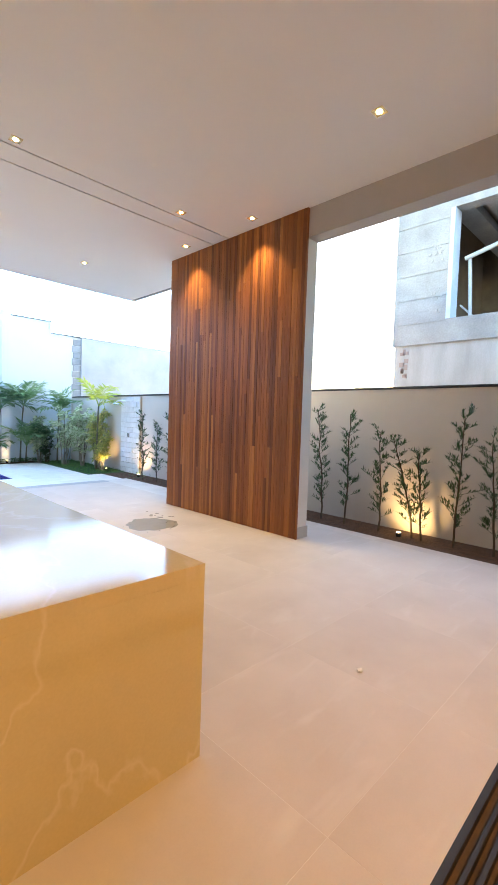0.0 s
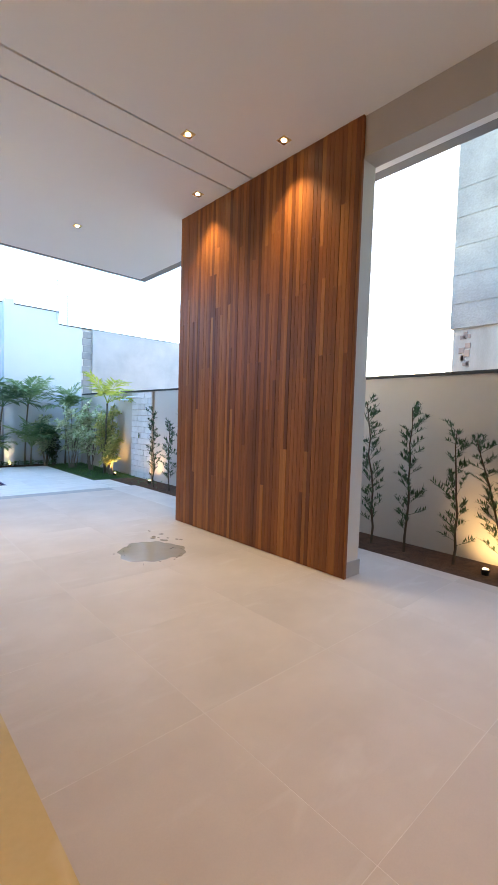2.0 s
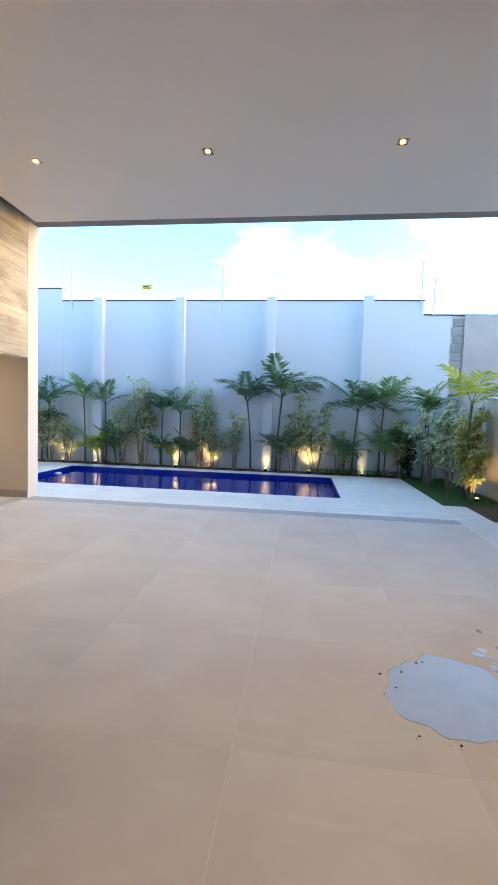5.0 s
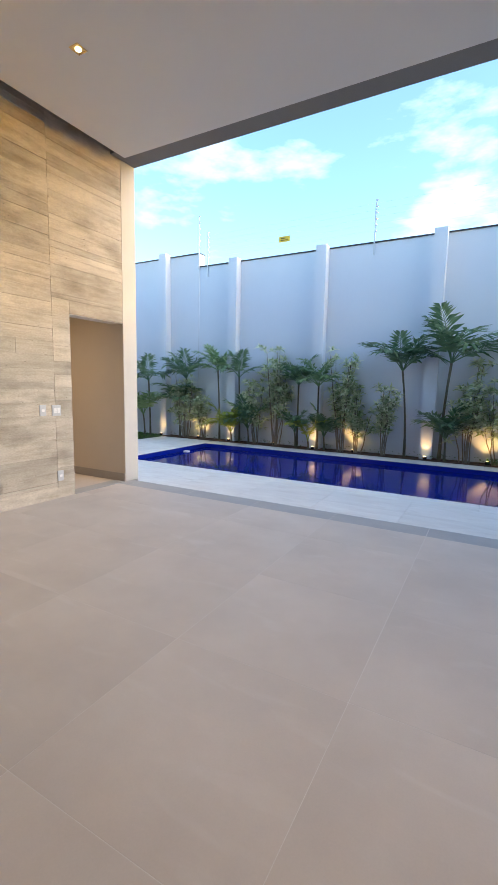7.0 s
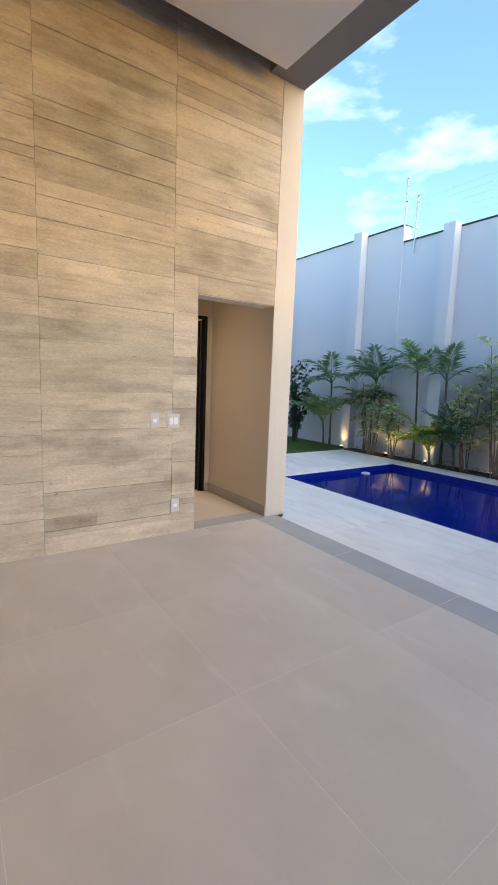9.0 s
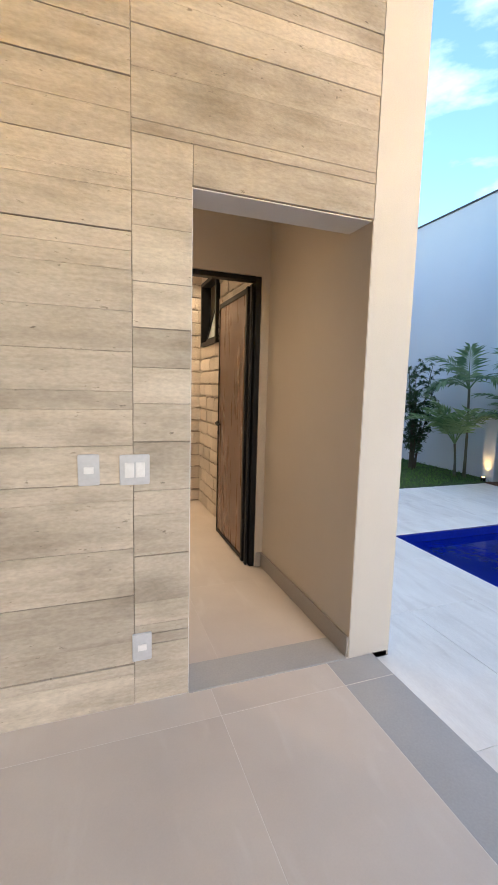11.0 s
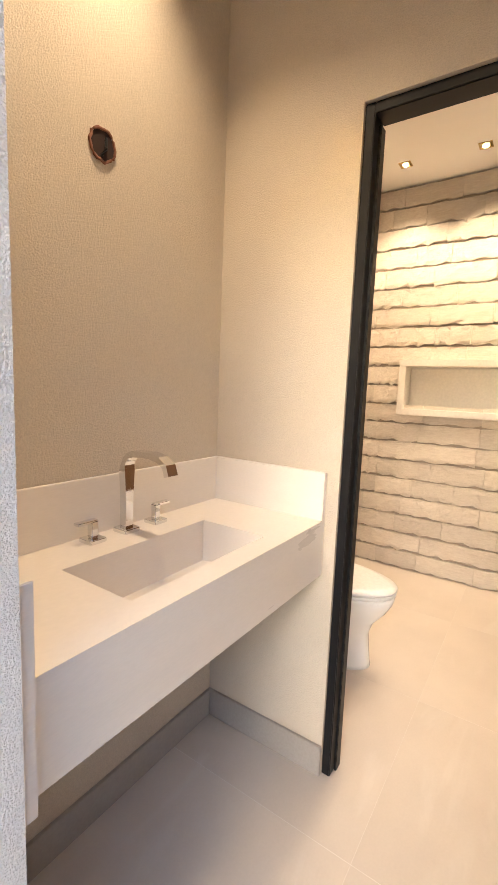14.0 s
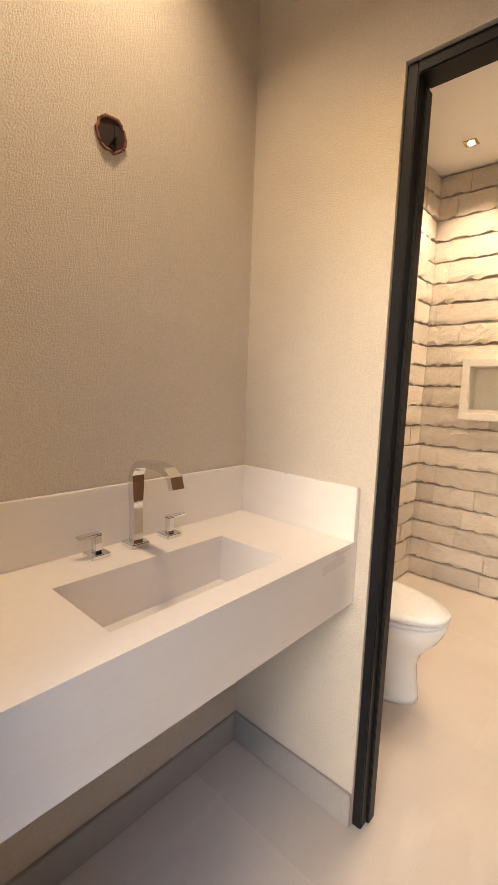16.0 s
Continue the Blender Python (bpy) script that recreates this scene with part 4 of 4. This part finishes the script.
def shrub(x, y, h, w, stems, leafm, seed, label, leaf=0.09, dense=12, name="variegated_shrub", stemm=None, low=0.35, lw=0.022):
    rnd = random.Random(seed)
    e = empty(name, (x, y, -0.03), label, "shrub", "shrubs along the wall")
    bm = bmesh.new()
    for s in range(stems):
        a = rnd.uniform(0, 2 * math.pi)
        tip = Vector((w * 0.5 * math.cos(a) * rnd.uniform(0.3, 1), min(0.10, w * 0.35 * math.sin(a)), h * rnd.uniform(0.5, 1.0)))
        mid = Vector((tip.x * 0.55 + rnd.uniform(-0.05, 0.05), tip.y * 0.5, tip.z * 0.5))
        base = Vector((tip.x * 0.22 + rnd.uniform(-0.04, 0.04), tip.y * 0.2, 0))
        part("stem", tube([base, base.lerp(mid, 0.5) + Vector((rnd.uniform(-0.03, 0.03), 0, 0)), mid, tip], [0.014, 0.011, 0.009, 0.004], 5), stemm or M_STEM, e)
        for k in range(dense):
            u = low + (1 - low) * (1 if k == 0 else rnd.random() ** 0.8)
            q = base.lerp(mid, u * 2) if u < 0.5 else mid.lerp(tip, u * 2 - 1)
            p = q + Vector((rnd.gauss(0, w * 0.12), rnd.gauss(0, w * 0.08), rnd.uniform(0, 0.10)))
            p.y = min(p.y, 0.14)
            add_tube(bm, [q - Vector((0, 0, 0.05)), p], [0.004, 0.003], 3, cap=False)
            # a rosette: narrow leaves spreading from the twig's end
            axis = Vector((rnd.uniform(-0.5, 0.5), rnd.uniform(-0.7, 0.1), 1)).normalized()
            for j in range(13):
                b = j * 2.4 + rnd.uniform(-0.3, 0.3)
                d = Vector((math.cos(b), math.sin(b), 0)) * (0.35 + 0.06 * j) + axis * (1.0 - 0.09 * j)
                blade(bm, p, d, axis, leaf * rnd.uniform(0.8, 1.2), lw, rnd.uniform(0.1, 0.5))
    part("foliage", bm, leafm, e)
    return e


def conifer(x, y, h, seed, label, lean=0.0):
    rnd = random.Random(seed)
    e = empty("conifer_sapling", (x, y, -0.04), label, "sapling", "saplings along the side wall")
    n = 8
    pts = [Vector((rnd.uniform(-0.02, 0.02), lean * (i / n) ** 1.3 + rnd.uniform(-0.015, 0.015), h * i / n)) for i in range(n + 1)]
    part("stem", tube(pts, [0.013 * (1 - 0.75 * i / n) + 0.002 for i in range(n + 1)], 5), M_STEMD, e)
    bm = bmesh.new()
    for k in range(int(34 * h)):
        u = 0.14 + 0.86 * (k + rnd.random()) / (34 * h)
        i = min(int(u * n), n - 1)
        p = pts[i].lerp(pts[i + 1], u * n - i)
        a = rnd.uniform(0, 2 * math.pi)
        d = Vector((0.5 * math.cos(a), math.sin(a), rnd.uniform(0.3, 1.0))).normalized()
        ln = rnd.uniform(0.06, 0.22) * (1.05 - 0.3 * u) * (1.5 if rnd.random() < 0.15 else 1)
        tip = p + d * ln
        add_tube(bm, [p, tip], [0.003, 0.0015], 3, cap=False)
        for j in range(int(10 + ln * 70)):
            w2 = rnd.uniform(0.35, 1.05)
            q = p.lerp(tip, w2)
            b = rnd.uniform(0, 2 * math.pi)
            dd = d * 0.8 + Vector((math.cos(b), math.sin(b), rnd.uniform(-0.3, 0.7))) * 0.7
            blade(bm, q, dd, Vector((0, 0, 1)), rnd.uniform(0.04, 0.085), 0.013, 0.0)
    part("foliage", bm, L_CONI, e)


YB1 = 12.68
palm(-3.12, YB1, 1.72, 0.52, 9, L_PALM, 1, "slender green palm with a thin trunk", (-0.03, -0.05))
palm(-2.55, YB1, 1.55, 0.60, 4, L_PALMD, 2, "dark green young palm with few fronds", (0.0, -0.05))
palm(-2.72, 12.6, 0.25, 0.62, 8, L_PALMY, 22, "low bushy yellow-green palm", (0, -0.05))
palm(-2.25, 12.6, 0.35, 0.60, 7, L_PALMD, 21, "low bushy dark palm", (0, -0.05))
palm(-1.05, YB1, 1.40, 0.56, 7, L_PALMD, 3, "dark green young palm with a thin trunk", (0.02, -0.05))
palm(-0.55, 12.6, 1.38, 0.52, 7, L_PALM, 4, "green palm with drooping fronds", (0.03, -0.1))
palm(-1.05, 12.6, 0.35, 0.5, 7, L_PALMD, 24, "low bushy dark palm", (0, -0.05))
palm(-0.72, 12.55, 0.2, 0.5, 3, L_PALMY, 34, "young palm with yellow fronds", (0, -0.05))
palm(-0.38, 12.6, 0.3, 0.55, 7, L_PALMD, 25, "low bushy dark palm", (0, -0.05))
palm(1.26, YB1, 1.70, 0.66, 8, L_PALMD, 5, "dark green palm with broad fronds", (-0.12, -0.05))
palm(1.90, YB1, 1.85, 0.82, 10, L_PALMD, 6, "tall dark green palm beside a pilaster", (0.1, -0.1), 0.028)
palm(2.0, 12.62, 0.4, 0.62, 9, L_PALMD, 26, "low bushy dark palm", (0, -0.05))
palm(3.75, YB1, 1.55, 0.72, 8, L_PALMD, 7, "dark green palm with arching fronds", (0.08, -0.08))
palm(4.38, YB1, 1.65, 0.72, 9, L_PALM, 8, "green palm with arching fronds", (0.05, -0.08))
palm(3.55, 12.6, 0.35, 0.55, 8, L_PALMD, 27, "low bushy dark palm", (0, -0.05))
palm(4.5, 12.58, 0.5, 0.66, 9, L_PALM, 28, "low bushy green palm", (0, -0.05))
palm(4.9, 12.55, 0.6, 0.6, 8, L_PALMD, 29, "bushy dark green palm", (0, -0.05))
palm(5.35, 12.45, 1.5, 0.62, 9, L_PALM, 9, "feathery green palm in the corner", (0.0, -0.1))
palm(5.50, 10.2, 1.7, 0.7, 5, L_PALMY, 10, "yellow-green palm on the lawn corner", (0.02, -0.05), 0.026)
palm(-4.35, YB1, 0.9, 0.6, 8, L_PALMD, 30, "dark green young palm", (0.0, -0.05))
palm(-5.2, 12.5, 1.45, 0.62, 6, L_PALMD, 31, "slender dark green palm", (0.0, -0.05))
palm(-5.35, 12.45, 0.55, 0.7, 8, L_PALM, 32, "bushy green palm on the lawn", (0.0, -0.05))
palm(-4.2, YB1, 1.5, 0.6, 7, L_PALMD, 33, "dark green palm behind shrubs", (0.1, -0.05))

V = "variegated cream and green shrub with bare stems"
for i, (x, y, h, w, st, m) in enumerate(((-4.12, 12.6, 1.65, 0.62, 9, L_VARI), (-3.56, 12.62, 1.2, 0.42, 6, L_VARI), (-2.05, 12.62, 1.5, 0.48, 7, L_VARI),
                                         (-1.55, 12.6, 2.25, 0.62, 11, L_VARI), (-0.02, 12.6, 2.1, 0.58, 9, L_VARI), (0.35, 12.62, 1.45, 0.5, 7, L_VARI), (0.82, 12.6, 1.65, 0.45, 6, L_VARI),
                                         (2.35, 12.62, 1.85, 0.55, 8, L_VARI), (2.85, 12.6, 1.65, 0.55, 7, L_VARI), (3.42, 12.6, 1.0, 0.4, 5, L_VARI),
                                         (4.85, 12.5, 1.5, 0.45, 6, L_VARI), (5.25, 11.7, 1.75, 0.7, 10, L_VARI), (5.5, 11.1, 1.75, 0.62, 9, L_VARI),
                                         (5.62, 10.4, 1.8, 0.5, 9, L_VARIY), (5.52, 9.95, 1.0, 0.34, 5, L_VARIY))):
    shrub(x, y, h, w * 1.3, st, m, 40 + i, V, 0.15, 10, lw=0.046, low=0.36)
shrub(-6.1, 12.2, 1.9, 0.9, 9, L_DARK, 70, "dark green leafy shrub on the lawn", 0.08, 30, "leafy_shrub", M_STEMD, 0.2, 0.03)
shrub(5.0, 12.3, 0.7, 0.5, 5, L_DARK, 71, "low dark leafy shrub", 0.08, 12, "leafy_shrub", M_STEMD, 0.2, 0.03)

C = "slim dark conifer sapling against the side wall"
for i, (y, h, ln) in enumerate(((-0.3, 1.5, 0.1), (0.12, 1.45, -0.1), (0.52, 1.35, 0.08), (0.98, 1.62, -0.06), (1.38, 1.15, 0.08), (1.50, 1.30, 0.30), (1.96, 1.40, 0.05),
                                (2.50, 1.62, 0.0), (2.92, 1.68, 0.14), (3.4, 1.5, 0), (4.0, 1.4, 0.1), (4.7, 1.5, 0), (5.4, 1.45, 0), (6.1, 1.5, 0), (6.78, 1.45, 0.05),
                                (7.3, 1.35, 0), (7.85, 1.55, 0.1))):
    conifer(5.62 if i < 9 else 5.5, y, h, 90 + i, C, ln)


def scatter(name, n, area, seed, hgt, wid, m, label, category, z=-0.03, flat=False):
    rnd = random.Random(seed)
    bm = bmesh.new()
    for i in range(n):
        p = Vector((rnd.uniform(area[0], area[1]), rnd.uniform(area[2], area[3]), z + (rnd.uniform(0, 0.10) if flat else 0)))
        a = rnd.uniform(0, 2 * math.pi)
        d = Vector((math.cos(a), math.sin(a), rnd.uniform(0.1, 0.8) if flat else rnd.uniform(1, 3)))
        blade(bm, p, d, Vector((0, 0, 1)) if flat else Vector((1, 0, 0.1)), hgt * rnd.uniform(0.6, 1.3), wid, 0.2)
    tagged(part(name, bm, m), label, category, kind="stuff")


scatter("grass", 5200, (4.88, XEW, 9.32, 12.8), 1, 0.06, 0.008, L_GRASS, "short green lawn grass", "grass")
scatter("grass", 5200, (-7.6, -4.82, 10.2, 12.8), 2, 0.06, 0.009, L_GRASS, "short green lawn grass", "grass")
scatter("groundcover", 900, (2.7, 5.1, 12.46, 12.8), 3, 0.08, 0.035, L_COVER, "low dark green groundcover leaves", "groundcover", 0.0, True)
scatter("groundcover", 200, (-4.6, 2.7, 12.56, 12.8), 5, 0.07, 0.03, L_COVER, "sparse low leaves on soil", "groundcover", 0.0, True)
scatter("groundcover", 60, (5.25, 5.6, 7.6, 8.4), 6, 0.07, 0.03, L_COVER, "low leaves at the bed edge", "groundcover", 0.0, True)

# garden lamps
def garden_lamp(x, y, target, watts, angle=70):
    e = empty("garden_uplight", (x, y, -0.01), "small black garden uplight in the soil, glowing warm", "uplight", "garden uplights")
    part("body", tube([(0, 0, 0), (0, 0, 0.05), (0, 0, 0.055)], [0.035, 0.04, 0.036], 12), M_BLACK, e)
    part("bulb", tube([(0, 0, 0.055), (0, 0, 0.062)], [0.028, 0.02], 12), M_BULBG, e)
    spot((x, y, 0.07), target, watts, angle, 0.8, (1.0, 0.58, 0.20), 0.02)


for x in (-3.72, -1.62, 0.25, 2.72):
    garden_lamp(x, 12.62, (x, YP + 0.02, 0.9), 4.5, 105)
for x in (-4.88, -2.78, -0.63, 1.66, 3.99):
    garden_lamp(x, 12.56, (x, YP - 0.16, 0.8), 3, 70)
garden_lamp(5.50, 1.62, (XEW, 1.62, 0.30), 4, 110)
garden_lamp(5.62, 8.25, (XEW, 8.6, 0.6), 4, 100)
garden_lamp(5.55, 9.75, (5.7, 10.3, 0.8), 5, 90)

# ---- puddle and debris ----
rnd = random.Random(5)


def blob(cx, cy, rx, ry, n, jag, seed, z0, z1, m, name):
    rr = random.Random(seed)
    bm = bmesh.new()
    ph = [rr.uniform(0, 6.28) for _ in range(4)]
    ring = []
    for k in range(n):
        a = 2 * math.pi * k / n
        s = 1 + jag * (0.5 * math.sin(2 * a + ph[0]) + 0.35 * math.sin(3 * a + ph[1]) + 0.25 * math.sin(7 * a + ph[2]) + 0.2 * math.sin(13 * a + ph[3]))
        ring.append((cx + rx * s * math.cos(a), cy + ry * s * math.sin(a)))
    top = [bm.verts.new((x, y, z1)) for x, y in ring]
    bot = [bm.verts.new((cx + (x - cx) * 1.02, cy + (y - cy) * 1.02, z0)) for x, y in ring]
    bm.faces.new(top)
    for k in range(n):
        bm.faces.new((bot[k], bot[(k + 1) % n], top[(k + 1) % n], top[k]))
    return part(name, bm, m)


tagged(blob(3.33, 4.08, 0.31, 0.36, 64, 0.16, 3, 0.0003, 0.0012, M_PUDDLE, "puddle"), "shallow water puddle on the beige tiles", "puddle")
for i in range(12):
    r = rnd.uniform(0.012, 0.035)
    tagged(blob(3.62 + rnd.gauss(0, 0.13), 4.35 + rnd.gauss(0, 0.16), r, r * rnd.uniform(0.8, 1.6), 14, 0.1, 20 + i, 0.0005, 0.0018, M_PUDDLE, "water_drop"),
           "small water splash on the tiles", "water drop", "splashes")
for i in range(22):
    a = rnd.uniform(0, 6.28)
    x, y = 3.28 + 0.31 * math.cos(a) + rnd.gauss(0, 0.03), 4.03 + 0.33 * math.sin(a) + rnd.gauss(0, 0.03)
    s = rnd.uniform(0.003, 0.009)
    bm = bmesh.new()
    bmesh.ops.create_icosphere(bm, subdivisions=1, radius=s)
    for v in bm.verts:
        v.co *= rnd.uniform(0.6, 1.2)
        v.co.z *= 0.6
    ob = part("dirt_crumb", bm, M_DEBRIS)
    ob.location = (x, y, s * 0.5)
    tagged(ob, "tiny dark crumb of dirt by the puddle", "dirt", "dirt crumbs")
bm = bmesh.new()
bmesh.ops.create_icosphere(bm, subdivisions=2, radius=0.022)
for v in bm.verts:
    v.co *= rnd.uniform(0.75, 1.1)
    v.co.z *= 0.45
ob = part("plaster_chip", bm, M_CHIP)
ob.location = (2.36, 0.34, 0.009)
tagged(ob, "small white plaster chip on the tiles", "chip")

# ---- floor tiles ----
PX, PY, TX, TY = 0.45, -0.12, 0.918, 0.92
for i in range(-3, 6):
    for j in range(-8, 10):
        xa, xb = max(PX + i * TX, XW), min(PX + (i + 1) * TX, XG)
        ya, yb = max(PY + j * TY, -6), min(PY + (j + 1) * TY, 7.83)
        if xb - xa < 0.05 or yb - ya < 0.05:
            continue
        if yb > YS - 0.265 and ya < YS and xb > 0.9:
            if yb - YS > 0.05:
                piece("tile", floor, xa + 0.0012, xb - 0.0012, YS + 0.001, yb - 0.0012, -0.012, 0, M_TILE, 0.0004)
            if (YS - 0.265) - ya > 0.05:
                piece("tile", floor, xa + 0.0012, xb - 0.0012, ya, YS - 0.266, -0.012, 0, M_TILE, 0.0004)
            continue
        if xb > 4.66 and yb > 5.2:
            xb = 4.66
            if xb - xa < 0.05:
                continue
        piece("tile", floor, xa + 0.0015, xb - 0.0015, ya + 0.0015, yb - 0.0015, -0.012, 0, M_TILE, 0.0004)
for i in range(-3, 5):
    piece("edge_stone", floor, max(PX + i * TX, XW) + 0.001, min(PX + (i + 1) * TX, 4.66) - 0.001, 7.831, YN, -0.03, 0.0, M_EDGE, 0.002)
for j in range(5, 8):
    piece("travertine_slab", floor, 4.661, XG, 5.2 + (j - 5) * 0.97, 5.2 + (j - 4) * 0.97 - 0.002, -0.03, -0.001, M_TRAV, 0.002)
for i in range(4):
    for j in range(2):
        xa = XI - (i + 1) * 0.8
        piece("tile", floor, xa + 0.0012, xa + 0.7988, (6.36, 7.33)[j] + 0.0012, (7.33, 8.18)[j], -0.012, 0, M_TILE, 0.0004)

# ---- travertine slabs ----
def slabs(x0, x1, y0, y1, sx, sy):
    nx, ny = max(1, round((x1 - x0) / sx)), max(1, round((y1 - y0) / sy))
    for i in range(nx):
        for j in range(ny):
            piece("travertine_slab", deck, x0 + (x1 - x0) * i / nx + 0.001, x0 + (x1 - x0) * (i + 1) / nx - 0.001, y0 + (y1 - y0) * j / ny + 0.001,
                  y0 + (y1 - y0) * (j + 1) / ny - 0.001, -0.045, -0.03, M_TRAV, 0.002)


slabs(-4.8, 4.86, YN, 9.15, 1.0, 0.55)
slabs(POOL[0] - 0.32, POOL[1] + 0.32, 9.15, POOL[2] + 0.012, 0.9, 0.33)
slabs(POOL[0] - 0.32, POOL[1] + 0.32, POOL[3] - 0.012, 12.52, 0.9, 0.42)
slabs(POOL[0] - 0.32, POOL[0] + 0.012, POOL[2] + 0.012, POOL[3] - 0.012, 0.35, 0.9)
slabs(POOL[1] - 0.012, POOL[1] + 0.32, POOL[2] + 0.012, POOL[3] - 0.012, 0.35, 0.9)
slabs(POOL[1] + 0.32, 4.86, 9.15, 12.52, 0.7, 0.6)
slabs(-4.8, POOL[0] - 0.32, 9.15, 12.52, 0.7, 0.6)
slabs(4.86, XG, YN, 9.3, 0.4, 0.6)

# ---- board marks of the concrete wall ----
rnd = random.Random(21)
cols = [5.88 - 1.03 * k for k in range(11, -1, -1)] + [6.91, D1]
near = [c for c in cols if c > 1.7]
for c0, c1 in zip(cols, cols[1:]):
    z = 0.0
    while z < 4.17:
        h = rnd.choice((0.045, 0.07, 0.10, 0.12, 0.14, 0.15, 0.17, 0.20))
        zt = min(z + h, 4.17)
        if 4.17 - zt < 0.04:
            zt = 4.17
        a, b = max(c0, -6), c1
        if b - a > 0.1:
            depth = rnd.choice((0.0, 0.0015, 0.003, 0.005))
            gap = rnd.choice((0.0006, 0.001, 0.0018, 0.0035))
            spans = [(a, b)]
            if rnd.random() < 0.04:
                m = a + (b - a) * rnd.uniform(0.3, 0.7)
                spans = [(a, m), (m, b)]
            for s0, s1 in spans:
                if s1 > D0 and z < DH:
                    if zt > DH + 0.03:
                        piece("board_mark", ww, XW - 0.012, XW - depth, max(s0, D0) + 0.0008, s1 - 0.0008, DH + 0.003, zt - gap, M_CONC, 0.0012)
                        if s0 < D0 - 0.03:
                            piece("board_mark", ww, XW - 0.012, XW - depth, s0 + 0.0008, min(s1, D0) - 0.0008, z, zt - gap, M_CONC, 0.0012)
                        continue
                    s1 = D0
                    if s1 - s0 < 0.03:
                        continue
                piece("board_mark", ww, XW - 0.012, XW - depth, s0 + 0.0008, s1 - 0.0008, z, zt - gap, M_CONC, 0.0012)
        z = zt


# ---- split stone of the WC ----
def stone_meshes():
    out = []
    for k in range(10):
        rr = random.Random(300 + k)
        bm = bmesh.new()
        nx, nz = 7, 4
        grid = []
        for j in range(nz + 1):
            row = []
            for i in range(nx + 1):
                u, v = i / nx - 0.5, j / nz - 0.5
                d = rr.uniform(0.86, 1.0)
                if j == 0:
                    v += rr.uniform(0.0, 0.15)
                    d = rr.uniform(0.62, 1.0)
                if j == nz:
                    v -= rr.uniform(0, 0.04)
                    d = rr.uniform(0.7, 1.1)
                row.append(bm.verts.new((u, -d, v)))
            grid.append(row)
        for j in range(nz):
            for i in range(nx):
                bm.faces.new((grid[j][i], grid[j][i + 1], grid[j + 1][i + 1], grid[j + 1][i]))
        rim = grid[0] + [grid[j][nx] for j in range(1, nz + 1)] + grid[nz][-2::-1] + [grid[j][0] for j in range(nz - 1, 0, -1)]
        back = [bm.verts.new((v.co.x, 0.1, v.co.z)) for v in rim]
        for i in range(len(rim)):
            bm.faces.new((rim[(i + 1) % len(rim)], rim[i], back[i], back[(i + 1) % len(rim)]))
        me = bpy.data.meshes.new("stone_block")
        bm.to_mesh(me)
        bm.free()
        me.materials.append(M_STONE)
        out.append(me)
    return out


STONES = stone_meshes()


def stone_wall(parent, start, along, length, seed, skips=(), z_top=LC):
    """Courses of stone: from start, along a direction, outward to its right hand side."""
    rr = random.Random(seed)
    rz = math.atan2(along[1], along[0])
    z, r = 0.0, 0
    while z < z_top - 0.02:
        h = min(0.137, z_top - z)
        u = -rr.uniform(0, 0.25)
        while u < length:
            w = rr.uniform(0.22, 0.40)
            a, b = max(u, 0), min(u + w, length)
            u += w
            for k0, k1, z0, z1 in skips:
                if z + h > z0 + 0.02 and z < z1 - 0.02 and b > k0 and a < k1:
                    if a < k0 and k0 - a > b - k1:
                        b = k0
                    elif b > k1:
                        a = k1
                    else:
                        b = a
            if b - a < 0.02:
                continue
            ob = new("stone_block", rr.choice(STONES))
            ob.parent = parent
            c = (a + b) / 2
            ob.location = (start[0] + along[0] * c, start[1] + along[1] * c, z + h / 2)
            ob.rotation_euler = (0, 0, rz)
            ob.scale = (b - a - 0.002, rr.uniform(0.022, 0.034), h - 0.001)
        z += h
        r += 1


stone_wall(stone_far, (XF - 0.03, YWS - 0.02), (0, 1), YWN - YWS + 0.04, 5, [(6.76 - YWS + 0.02, 7.71 - YWS + 0.02, 1.235, 1.49)])
stone_wall(stone_north, (XF - 0.03, YWN + 0.02), (1, 0), 1.85, 6, [(0.12, 0.78, 1.77, 2.46)])
stone_wall(stone_south, (XB - 0.14, YWS - 0.02), (-1, 0), 1.86, 7)
